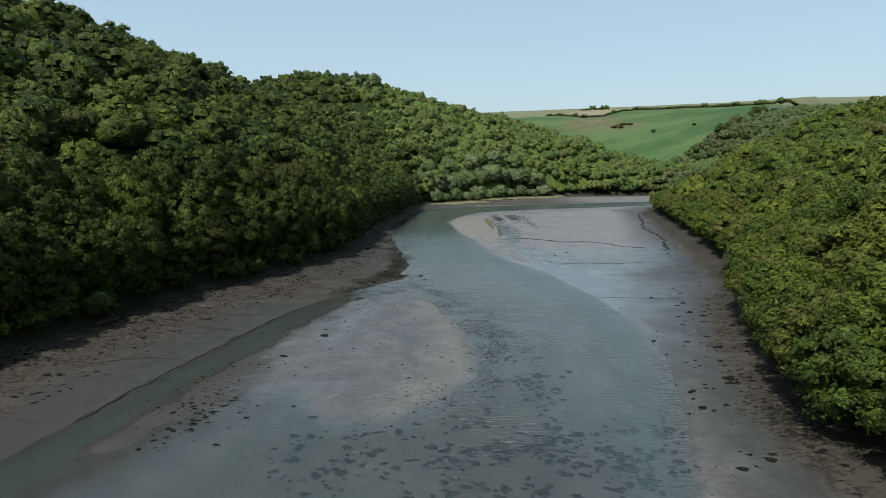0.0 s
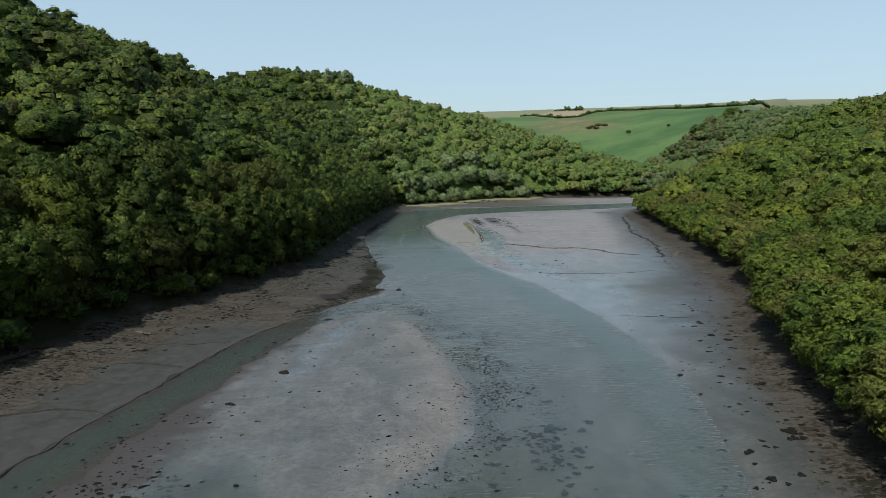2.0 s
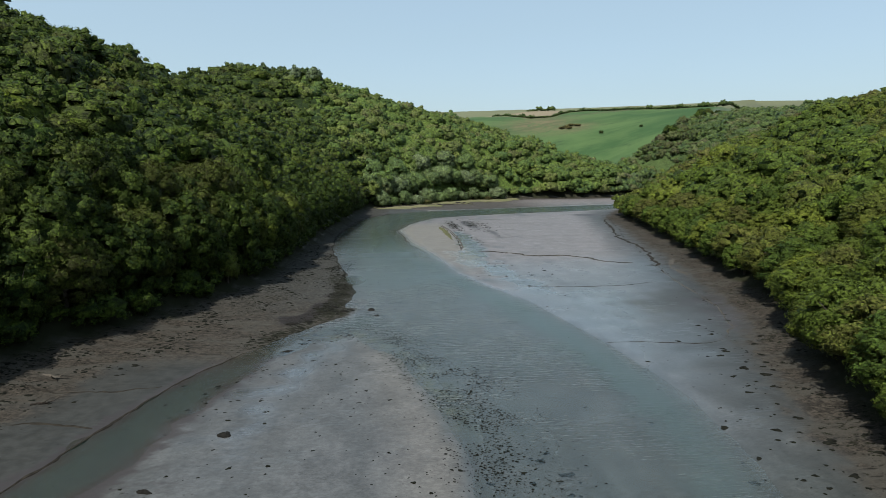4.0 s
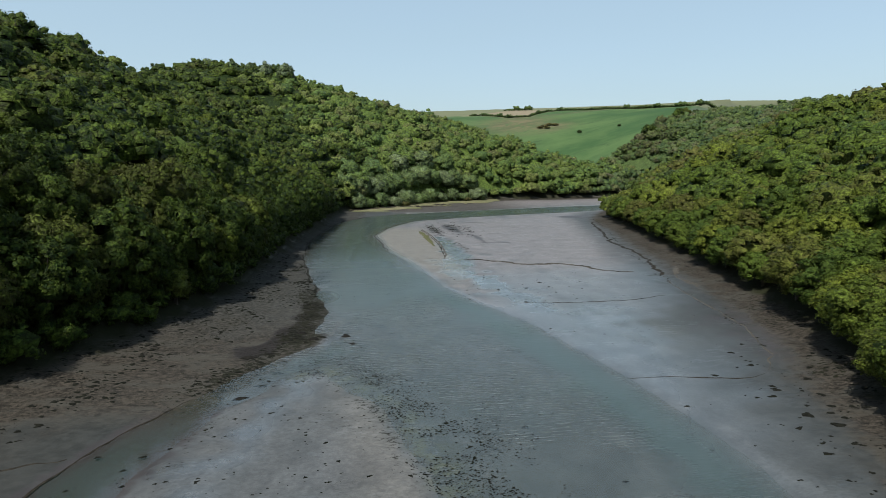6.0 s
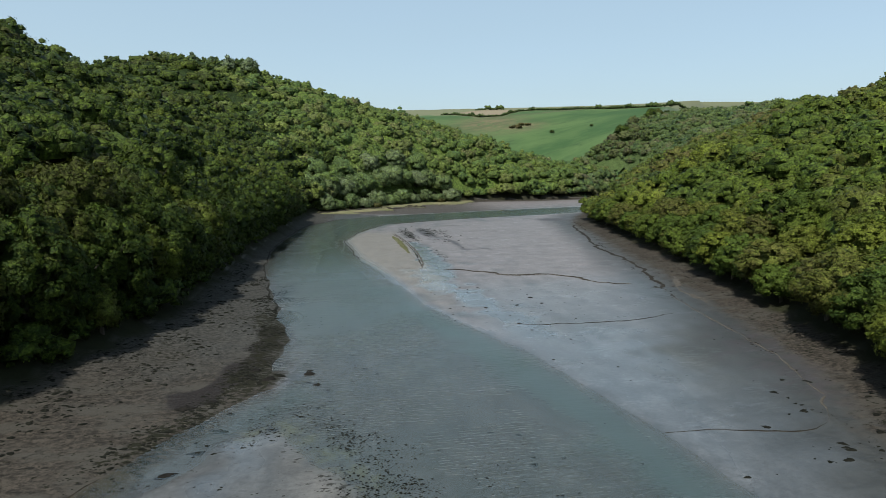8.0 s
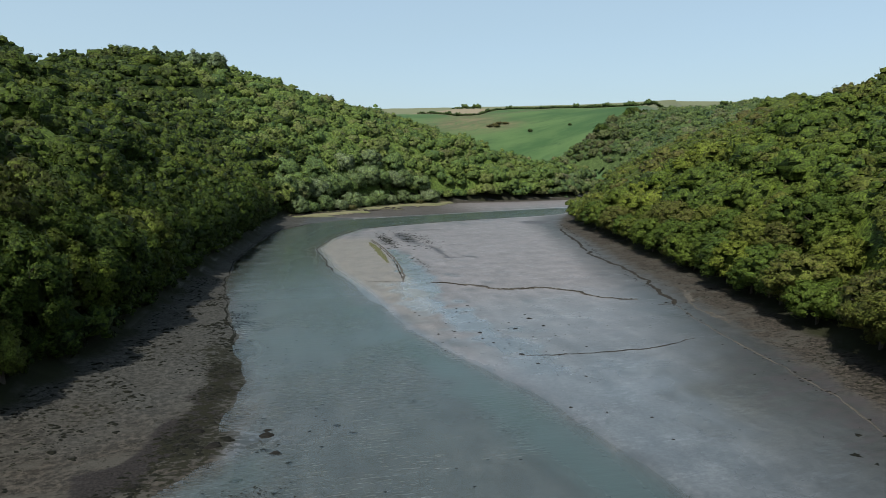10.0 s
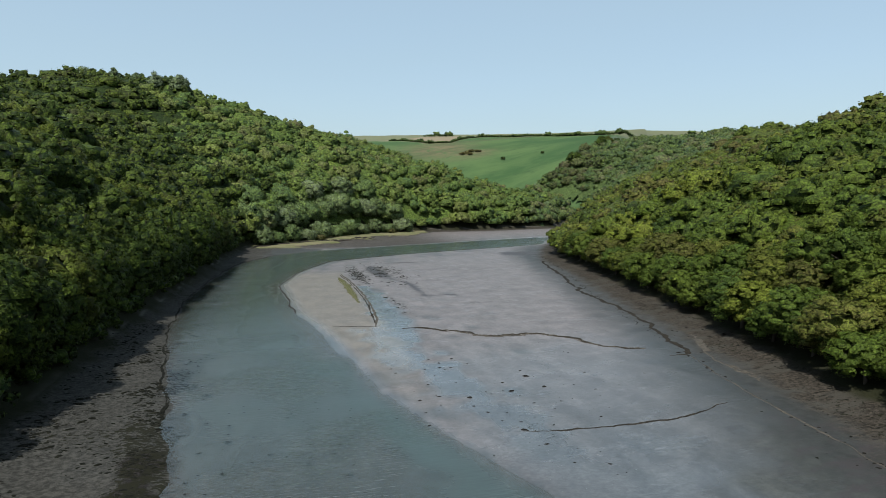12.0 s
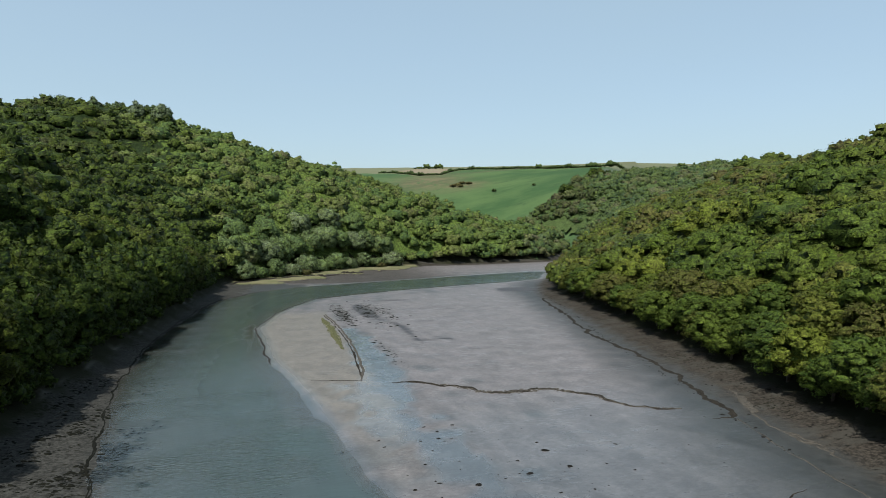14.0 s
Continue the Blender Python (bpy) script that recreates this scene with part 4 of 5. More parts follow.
def shore_scrub(line, gap, off, mat, label, seed):
    """Low boughs and scrub that hang to the ground at the edge of the wood."""
    r = np.random.default_rng(seed)
    shapes = [leaf_cloud(r, r.uniform(2.0, 3.0), r.uniform(3.2, 5.0), -0.2, 16, 28, 0.38, -0.9, 0.78, 0.78, 4, (-0.4, 0.5)) for _ in range(6)]
    x, y = edge_row(line, gap, off, seed)
    leaves, normals, solids, tints = [], [], [], []
    for a, b, z in zip(x, y, land(x, y)[0]):
        q, v, closed = shapes[int(r.integers(6))]
        t, size = r.uniform(0, 2 * np.pi), r.uniform(0.7, 1.25)
        spin = np.array([[math.cos(t), math.sin(t), 0], [-math.sin(t), math.cos(t), 0], [0, 0, 1]])
        leaves.append(size * (q @ spin) + [a, b, z - 0.2]), normals.append(v @ spin), solids.append(closed), tints.append(np.full(len(q), r.uniform(0, 0.45)))
    ob = new("shore_scrub", leaf_mesh("shore_scrub", np.concatenate(leaves), np.concatenate(normals), np.concatenate(solids), mat, np.concatenate(tints)))
    return tagged(ob, label, "undergrowth", kind="stuff")


shore_scrub(SHORE_WEST[2:], 3.0, 1.5, WOOD_WEST, "low dark boughs and scrub along the shaded western shore", 81)
shore_scrub(SHORE_EAST[2:-2], 4.0, 2.2, WOOD_EAST, "low green boughs and scrub along the eastern shore", 82)


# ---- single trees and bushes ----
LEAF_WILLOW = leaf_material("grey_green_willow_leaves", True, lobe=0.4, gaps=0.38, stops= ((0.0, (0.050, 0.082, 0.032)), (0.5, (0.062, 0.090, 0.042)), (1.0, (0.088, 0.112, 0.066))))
LEAF_YOUNG = leaf_material("young_oak_leaves", True, SUNLIT_EAST_STOPS[2:] + ((1.0, (0.09, 0.12, 0.016)),))
LEAF_DUSKY = leaf_material("dusky_grove_leaves", True, lobe=0.4, gaps=0.38, stops=((0.0, (0.030, 0.040, 0.020)), (0.5, (0.044, 0.040, 0.028)), (1.0, (0.052, 0.060, 0.030))))
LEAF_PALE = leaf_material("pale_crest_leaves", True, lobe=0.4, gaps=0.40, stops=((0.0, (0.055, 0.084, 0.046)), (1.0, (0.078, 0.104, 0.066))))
LEAF_HEDGE = leaf_material("hedge_leaves", True, lobe=0.5, gaps=0.36, stops= ((0.0, (0.018, 0.034, 0.014)), (1.0, (0.036, 0.056, 0.022))))
LEAF_BROWN = leaf_material("dry_bramble_leaves", True, lobe=0.4, gaps=0.36, stops= ((0.0, (0.052, 0.044, 0.022)), (1.0, (0.068, 0.052, 0.026))))


def single(name, x, y, radius, tall, mat, label, category, group="", clumps=26, leaves=60, size=0.5, low=-0.8, seed=0, trunk=True, fine=1.0):
    """A tree or bush of its own: trunk and crown."""
    r = np.random.default_rng(seed + int(abs(x) * 31 + abs(y) * 7))
    ob = tagged(new(name), label, category, group)
    ob.location = (x, y, height(x, y) - 0.15)
    if trunk:
        new("trunk", trunk_mesh(r, radius, tall)).parent = ob
    new("crown" if trunk else "foliage", leaf_mesh("crown", *leaf_cloud(r, radius, tall, 0.2, clumps, leaves, size, low, fine), mat)).parent = ob
    return ob


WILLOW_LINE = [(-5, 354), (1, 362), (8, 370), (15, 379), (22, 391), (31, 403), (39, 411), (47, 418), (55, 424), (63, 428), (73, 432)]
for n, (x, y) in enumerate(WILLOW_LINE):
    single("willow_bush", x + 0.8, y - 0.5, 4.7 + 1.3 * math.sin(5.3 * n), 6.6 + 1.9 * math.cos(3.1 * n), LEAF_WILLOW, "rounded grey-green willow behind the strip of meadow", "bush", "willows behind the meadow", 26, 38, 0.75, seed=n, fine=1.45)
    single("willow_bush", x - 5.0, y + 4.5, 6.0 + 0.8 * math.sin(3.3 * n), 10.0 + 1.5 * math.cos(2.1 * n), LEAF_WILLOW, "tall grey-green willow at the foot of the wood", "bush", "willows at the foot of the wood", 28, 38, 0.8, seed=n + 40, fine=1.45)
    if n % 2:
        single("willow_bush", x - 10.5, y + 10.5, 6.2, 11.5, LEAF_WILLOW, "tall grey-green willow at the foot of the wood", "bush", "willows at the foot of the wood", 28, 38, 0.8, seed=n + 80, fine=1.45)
single("bramble_bush", 22, 380, 3.2, 1.8, LEAF_BROWN, "low reddish-brown bramble thicket on the meadow", "bush", leaves=50, trunk=False)
single("bramble_bush", 66, 424, 2.4, 1.8, LEAF_BROWN, "low reddish-brown bramble thicket under the willows", "bush", leaves=50, trunk=False)

for x, y, radius, tall in ((-28.6, 131.5, 2.3, 6.2), (-47.6, 86.5, 2.8, 6.4)):
    single("young_oak", x, y, radius, tall, LEAF_YOUNG, "young oak with bright green leaves leaning over the bank", "tree", "young oaks in front of the western wood", 30, 60, 0.34, -0.8, 5, fine=0.9)

# trees that stand above the wood on the crest
for n, (x, y, radius, tall) in enumerate([(-52, 478, 5.6, 13.5), (-65, 479, 4.2, 13.0), (-76, 482, 3.6, 11.5), (-88, 486, 3.4, 10.5), (-106, 492, 6.0, 10.5)]):
    single("crest_tree", x, y, radius, tall, LEAF_PALE, "pale round-headed tree standing above the wooded crest", "tree", "trees on the crest", 26, 40, 0.9, -0.7, n, fine=1.3)
for n, (x, y, radius, tall) in enumerate([(300, 652, 7.5, 15), (352, 690, 6.5, 13), (366, 702, 7.0, 12), (388, 718, 6.0, 12), (418, 742, 5.0, 15)]):
    single("field_edge_tree", x, y, radius, tall, LEAF_WEST, "large dark round-crowned tree at the edge of the field", "tree", "trees at the field edge", 24, 50, 1.1, -0.6, n)
GROVE = [(276, 652), (284, 641), (291, 653), (279, 627), (288, 631), (297, 641), (301, 656), (286, 612), (294, 619), (303, 629), (309, 643), (313, 657), (319, 669), (301, 605), (309, 616), (271, 640), (327, 681)]
for n, (x, y) in enumerate(GROVE):
    single("grove_tree", x, y, 6.2 + 1.3 * math.sin(4.1 * n), 11.5 + 2.0 * math.cos(2.7 * n), LEAF_DUSKY, "dusky brown-green tree of a grove beside the field", "tree", "grove beside the field", 30, 16, 0.75, -0.7, n, fine=0.85)
for n, (x, y, radius) in enumerate([(264, 763, 2.6), (310, 753, 1.8), (262, 628, 4.0), (266, 606, 4.2), (264, 590, 3.4), (256, 622, 3.6)]):
    single("thorn_bush", x, y, radius, radius * 1.5, LEAF_HEDGE, "small dark thorn bush on the green field" if n < 2 else "dark bush on the valley floor", "bush", "bushes on the field" if n < 2 else "bushes in the valley", 14, 26, 0.8, -0.8, n, trunk=False)
for n, (x, y) in enumerate([(226, 803), (233, 806), (240, 810), (234, 799), (247, 806)]):
    single("gorse_patch", x, y, 4.0, 2.2, LEAF_BROWN, "flat brown patch of scrub on the green field", "scrub", "scrub on the field", 12, 18, 1.0, -0.3, n, trunk=False)


def hedge(line, gap, tall, label, seed):
    r = np.random.default_rng(seed)
    leaves, normals, solids = [], [], []
    for x, y in along(line, gap):
        h = tall * r.choice([0.7, 0.85, 1.0, 1.15, 1.7], p=[0.25, 0.3, 0.25, 0.14, 0.06])
        q, v, closed = leaf_cloud(r, h * r.uniform(0.6, 0.9), h, 0, 6, 9, 0.7, -0.8)
        leaves.append(q + [x + r.normal(0, 0.6), y + r.normal(0, 0.6), height(x, y) - 0.3]), normals.append(v), solids.append(closed)
    ob = new("hedge", leaf_mesh("hedge", np.concatenate(leaves), np.concatenate(normals), np.concatenate(solids), LEAF_HEDGE))
    return tagged(ob, label, "hedge")


hedge([(294, 924), (335, 889), (371, 856), (402, 819), (428, 782)], 2.0, 4.2, "long dark hedge along the top of the green field", 1)
hedge([(165, 966), (182, 962), (205, 889), (233, 881), (274, 933), (294, 924)], 2.0, 3.4, "dark overgrown hedge below the straw-coloured field", 2)
hedge([(428, 782), (470, 812), (507, 845), (580, 890), (660, 938)], 4.0, 5.2, "dark line of trees along the far ridge", 4)
hedge([(240, 1056), (262, 1046), (280, 1040)], 4.5, 5.5, "gappy row of dark trees on the skyline", 3)


# ---- drainage rills, banks and ridges in the mud ----
DARK_MUD = plain_material("dark_wet_mud", (0.008, 0.0072, 0.006), (0.026, 0.023, 0.018), 0.5, 0.9, 0.06, 0.1)
PALE_MUD = plain_material("drained_ridge_mud", (0.022, 0.020, 0.016), (0.062, 0.055, 0.044), 0.45, 0.75, 0.06)
SALT_GRASS = plain_material("salt_marsh_grass", (0.028, 0.032, 0.012), (0.075, 0.078, 0.034), 0.4, 0.9, 0.08)
WEED = plain_material("brown_seaweed", (0.0035, 0.004, 0.0033), (0.010, 0.0105, 0.0078), 0.3, 0.9, 0.05, 0.06)
WET_WEED = plain_material("floating_seaweed", (0.0035, 0.005, 0.006), (0.009, 0.012, 0.013), 0.3, 0.8, 0.03, 0.06)
STONE = plain_material("dark_shore_stone", (0.0045, 0.0045, 0.004), (0.013, 0.0125, 0.011), 0.35, 0.9, 0.05, 0.08)


def ribbon(name, line, width, lip, mat, label, seed=0, ragged=0.35, sway=0.5):
    """A rill or ridge that follows the ground: two lips with a floor between them."""
    r = np.random.default_rng(seed)
    points = np.array(along(line, 0.6))
    for _ in range(6):
        points[1:-1] = (points[:-2] + 2 * points[1:-1] + points[2:]) / 4
    ahead = np.gradient(points, axis=0)
    ahead /= np.linalg.norm(ahead, axis=1)[:, None]
    side = np.stack([-ahead[:, 1], ahead[:, 0]], 1)
    swing, shake = Waves(5, seed + 50), Waves(1.7, seed + 150)
    points = points + side * (sway * (width + 0.12) * (swing(points[:, 0], points[:, 1]) + 0.45 * shake(points[:, 0], points[:, 1])))[:, None]
    taper = np.minimum(1, np.minimum(np.arange(len(points)), np.arange(len(points))[::-1]) / 6 + 0.15)
    across = np.array([-1.0, -0.62, -0.25, 0.25, 0.62, 1.0])
    up = np.array([-0.04, lip, 0.02, 0.02, lip, -0.04])
    rough = np.convolve(r.normal(size=len(points) + 4), np.ones(5) / 2.4, "valid")
    wide = width * taper * np.clip(1 + ragged * rough, 0.3, 1.9)
    x = points[:, :1] + side[:, :1] * across * wide[:, None]
    y = points[:, 1:] + side[:, 1:] * across * wide[:, None]
    z = np.maximum(land(x, y)[0], -0.02) + up * (0.4 + 0.6 * taper[:, None]) * (1 + 0.5 * r.uniform(-1, 1, x.shape))
    ob = sheet(name, x, y, z, mat)
    return tagged(ob, label, "rill", kind="structure")


def at_edge(line, gap=5.0, level=0.02):
    """The places of a line moved sideways to where the mud meets the water."""
    points = np.array(along(line, gap))
    ahead = np.gradient(points, axis=0)
    ahead /= np.linalg.norm(ahead, axis=1)[:, None]
    out = []
    for (x, y), (ux, uy) in zip(points, ahead):
        way = np.arange(-5, 5.01, 0.1)
        z = land(x - uy * way, y + ux * way)[0] - level
        cross = way[:-1][z[:-1] * z[1:] <= 0]
        if len(cross):
            w = cross[np.argmin(np.abs(cross))]
            out.append((float(x - uy * w), float(y + ux * w)))
    return out


CREEK = [(22.5, 184.6), (25.6, 183.5), (30.8, 180), (34, 175.6), (36.5, 174.4), (40, 174.8), (43.4, 174.6), (47.5, 170.2), (49.7, 164), (55, 161)]
ribbon("mud_ridge", CREEK, 0.34, 0.09, DARK_MUD, "low crumbly brown ridge across the grey mud", 1, 0.6, 0.8)
ribbon("mud_rill", [(89.7, 274.6), (79.9, 239), (70.3, 208.4), (68.2, 189.3), (66.3, 179), (62.8, 168), (59.2, 156.2), (56, 156.7)], 0.48, 0.05, DARK_MUD, "narrow dark drainage rill beside the eastern bank", 2)
ribbon("mud_rill", [(24.8, 136.5), (28.5, 135.6), (33.4, 135.6), (37.6, 135), (44, 136), (50, 138)], 0.16, 0.03, DARK_MUD, "thin dark crack across the wet mud", 3)
ribbon("mud_rill", [(58.8, 156), (56, 147), (54.7, 140.7), (52, 126), (50.3, 116.6), (45.7, 104.5), (40.9, 98.3)], 0.10, 0.03, PALE_MUD, "faint brown drainage line along the eastern bank", 16, 0.6, 0.5)
ribbon("mud_rill", [(26, 99.8), (32.3, 99), (37.2, 97.2), (40.9, 98.3)], 0.09, 0.03, DARK_MUD, "thin dark crack across the wet mud", 17)
ribbon("mud_ridge", [(19.6, 258), (20.6, 240), (21.0, 222), (20.4, 205), (19.4, 192), (18.2, 186.2)], 0.24, 0.12, PALE_MUD, "narrow brown ridge beside the weedy islet", 4, 0.15, 0.2)
ribbon("mud_rill", [(19.0, 257), (20.0, 240), (20.3, 222), (19.8, 205), (18.9, 192), (18.0, 187)], 0.16, 0.02, DARK_MUD, "dark crack along the foot of the islet ridge", 15, 0.3, 0.3)
ribbon("mud_rill", [(18.4, 186.2), (16, 187.6), (13.4, 188), (11, 189)], 0.18, 0.04, DARK_MUD, "thin dark edge at the foot of the islet", 5)
ribbon("sand_scarp", at_edge([(5.6, 202), (4.6, 212), (3.2, 240), (7.7, 264), (20, 293), (50, 312), (89, 328.6), (118, 337)]), 0.20, 0.05, DARK_MUD, "dark low scarp along the edge of the sand flat", 6, 0.12, 0.2)
ribbon("bank_scarp", at_edge([(-31.2, 50), (-29.7, 58.7), (-28.3, 63), (-28.1, 66.5), (-26.5, 71.2), (-26.4, 78.4), (-25.1, 84.5), (-24, 88.2), (-18.8, 100.5)], 3.0), 0.10, 0.04, DARK_MUD, "low dark scarp where the bank meets the water", 7)
ribbon("mud_rill", [(-40, 64), (-36.9, 65.5), (-33.7, 67.3), (-28.6, 66.6)], 0.18, 0.03, DARK_MUD, "thin rill running down the bank", 8)
ribbon("mud_rill", [(-34, 79.5), (-32.2, 79.7), (-30.3, 80), (-26.6, 78.8)], 0.26, 0.05, DARK_MUD, "thin rill running down the bank", 9)
ribbon("mud_rill", [(-38.6, 88.8), (-33.1, 86.7), (-28.1, 87.1), (-24.3, 88.2)], 0.24, 0.04, DARK_MUD, "thin rill running down the bank", 10)
ribbon("mud_rill", [(67, 165.5), (63, 158), (60.3, 152.5), (59.8, 148.8), (59.6, 145), (59, 142)], 0.5, 0.05, PALE_MUD, "broken scar in the drying mud", 11, 0.8)
WEST_EDGE = []
for y in range(148, 325, 6):
    row = np.arange(-26, 8, 0.1)
    low = land(row, np.full(row.shape, float(y)))[0] < 0.01
    if low.any():
        WEST_EDGE.append((float(row[np.argmax(low)]) - 0.35, float(y)))
ribbon("bank_scarp", WEST_EDGE, 0.15, 0.06, WEED, "dark weedy scarp along the western water's edge", 18, 0.55, 0.5)
ribbon("bank_scarp", [(-9, 341), (3, 355), (13, 365), (24, 371), (39, 386), (52, 396)], 0.7, 0.30, DARK_MUD, "undercut dark edge of the meadow", 12)


# ---- seaweed, stones and driftwood ----
def lump_mesh(name, seed, mat, rough=0.3, flat=0.32, rings=4, sides=11):
    """An irregular low heap, about a metre across."""
    r = np.random.default_rng(seed)
    lobes = r.uniform(0, 2 * np.pi, 4)
    places, faces = [], []
    for i in range(rings):
        f = i / rings
        for j in range(sides):
            t = 2 * math.pi * j / sides
            reach = 0.5 * math.cos(f * math.pi / 2) * (1 + rough * (0.6 * math.sin(2 * t + lobes[0]) + 0.5 * math.sin(3 * t + lobes[1]) + 0.4 * math.sin(5 * t + lobes[2])) + r.normal(0, 0.05))
            places.append((reach * math.cos(t), reach * math.sin(t), flat * math.sin(f * math.pi / 2) * (1 + r.normal(0, 0.12)) - 0.06))
    places.append((0, 0, flat * 0.92))
    for i in range(rings - 1):
        for j in range(sides):
            faces.append((i * sides + j, i * sides + (j + 1) % sides, (i + 1) * sides + (j + 1) % sides, (i + 1) * sides + j))
    faces += [((rings - 1) * sides + j, (rings - 1) * sides + (j + 1) % sides, len(places) - 1) for j in range(sides)]
    me = bpy.data.meshes.new(name)
    me.from_pydata(places, [], faces)
    me.polygons.foreach_set("use_smooth", np.ones(len(faces), bool))
    me.materials.append(mat)
    return me


CLUMPS = [lump_mesh("seaweed", n, WEED, 0.36, 0.16, 4, 15) for n in range(7)]
STONES = [lump_mesh("stone", n + 20, STONE, 0.30, 0.30, 3, 9) for n in range(4)]
lay = np.random.default_rng(77)


def lay_thing(name, meshes, x, y, size, label, category, group, long=1.0):
    ob = tagged(new(name, meshes[int(lay.integers(len(meshes)))]), label, category, group)
    ob.matrix_basis = pose(x, y, height(x, y), 0, 0, lay.uniform(-25, 25)) @ Matrix.Diagonal((size * long, size, size, 1))
    return ob


EAST_WEED = [(24.5, 56.3), (23.9, 54.5), (21.8, 54.5), (22.2, 53.4), (23.7, 52.1), (24.3, 51.2), (29.3, 58.8), (28.9, 57.8), (33.4, 69.8),
             (31.4, 68.6), (32.8, 69.4), (32.3, 68.4), (28.2, 63.4), (30.6, 62.8), (28.8, 55.5), (25.9, 52.2), (28.2, 51.5), (29.1, 50.8),
             (33.8, 74.3), (34, 77.5), (38, 85.2), (37, 87.6), (28, 91.7), (24.4, 56.2)]
for x, y in EAST_WEED:
    lay_thing("seaweed_clump", CLUMPS, x, y, 0.35 + 0.7 * lay.uniform() ** 2, "dark brown heap of seaweed on the wet mud", "seaweed", "seaweed on the eastern flat", 1.25)
WEST_STONES = [(-12.2, 103.2), (-10.9, 110.8), (-13.7, 99.8), (-15.1, 112), (-8.2, 118.8), (-5.9, 113.5), (-7.3, 120), (-6.8, 106.6), (-4.1, 120.5), (-3.2, 117),
               (-13, 113.4), (-10, 122.1), (-15.1, 76.1), (-18.2, 67.5), (-11.3, 107.3), (-13.8, 100)]
for x, y in WEST_STONES:
    lay_thing("shore_stone", STONES + CLUMPS[:2], x, y, lay.uniform(0.5, 1.0), "dark weedy stone in the shallow edge of the channel", "stone", "stones along the western channel", 1.7)
FLAT_STONES = [(16.3, 140.7), (12, 89.9), (16.2, 97.5), (2.1, 137.3), (-4.1, 121.5), (22.7, 147.3), (16.2, 117.4), (32.4, 155.6), (23, 161.8), (22.8, 147.1), (32.7, 148.8), (32.2, 153.2), (28.3, 148.4),
               (17, 147.8), (25.3, 163.5), (11.9, 159), (25, 136.9), (22.5, 159.6)]
for x, y in FLAT_STONES:
    lay_thing("mud_stone", STONES, x, y, lay.uniform(0.28, 0.55), "single dark stone lying on the smooth mud", "stone", "stones on the mud flat", 1.4)


def strew(name, meshes, count, where, box, small, large, label, category, seed, long=1.6, lift=0.0, top=99.0, low=-9.0):
    """Many small pieces in one mesh, as thick as where() says, 0 to 1."""
    r = np.random.default_rng(seed)
    shapes = []
    for me in meshes:
        co = np.empty(3 * len(me.vertices), np.float32)
        me.vertices.foreach_get("co", co)
        shapes.append((co.reshape(-1, 3), [tuple(p.vertices) for p in me.polygons]))
    x, y = r.uniform(box[0], box[2], 40 * count), r.uniform(box[1], box[3], 40 * count)
    keep = r.uniform(0, 1, len(x)) < where(x, y)
    x, y = x[keep][:count], y[keep][:count]
    z = np.clip(land(x, y)[0] + lift, low, top)
    places, faces, first = [], [], 0
    for a, b, c in zip(x, y, z):
        co, polys = shapes[int(r.integers(len(shapes)))]
        t, size = r.uniform(-0.6, 0.6), small * (large / small) ** (r.uniform(0, 1) ** 2)
        spin = np.array([[math.cos(t), math.sin(t), 0], [-math.sin(t), math.cos(t), 0], [0, 0, 1]])
        places.append((co * [long, 1, 1]) @ spin * size + [a, b, c])
        faces += [tuple(first + v for v in p) for p in polys]
        first += len(co)
    me = bpy.data.meshes.new(name)
    me.from_pydata(np.concatenate(places), [], faces)
    me.polygons.foreach_set("use_smooth", np.ones(len(faces), bool))
    me.materials.append(meshes[0].materials[0])
    return tagged(new(name, me), label, category, kind="stuff")


SMALL_WEED = [lump_mesh("seaweed", n + 40, WEED, 0.42, 0.13, 2, 8) for n in range(7)]
SUNKEN = [lump_mesh("seaweed", n + 80, WET_WEED, 0.40, 0.012, 2, 11) for n in range(7)]
SMALL_STONE = [lump_mesh("stone", n + 60, STONE, 0.32, 0.28, 2, 7) for n in range(4)]


def rim_weed(x, y):
    b = into(x, y, SANDBAR)
    rim = smooth(5.0, 0.3, np.abs(b + 2.6)) * smooth(52, 76, y) * (x > -9)
    foot = 0.7 * bump(x, y, 0, 56, 5, 2.5) + 0.5 * bump(x, y, 7, 78, 4, 14)
    return np.clip((rim + foot) * (0.55 + 0.4 * SHORT(x, y)), 0, 1)


def bar_dots(x, y):
    return smooth(-8, 2, into(x, y, SANDBAR)) * 0.25 * (0.6 + 0.5 * MIDDLE(x, y))


def under_water(x, y):
    return np.clip((bump(x, y, 8, 44, 16, 5) + 0.8 * bump(x, y, 9, 60, 2.6, 5)) * (0.5 + 0.45 * SHORT(x, y)) * smooth(-0.04, -0.12, land(x, y)[0]), 0, 1)


def east_bank(x, y):
    sh = into(x, y, ESTUARY)
    return smooth(17, 6, sh) * smooth(0, 2, sh) * (x > 10) * np.clip(0.35 + 0.5 * SHORT(x, y), 0, 1) * smooth(140, 80, y)


def west_bank(x, y):
    sh, c = into(x, y, ESTUARY), into(x, y, CHANNEL)
    edge = smooth(3.5, 0.5, np.abs(c + 1)) * smooth(98, 106, y) * smooth(190, 160, y)
    return np.clip((0.5 * smooth(16, 5, sh) * smooth(0, 2, sh) + edge) * (x < 0) * np.clip(0.4 + 0.5 * SHORT(x, y), 0, 1), 0, 1)


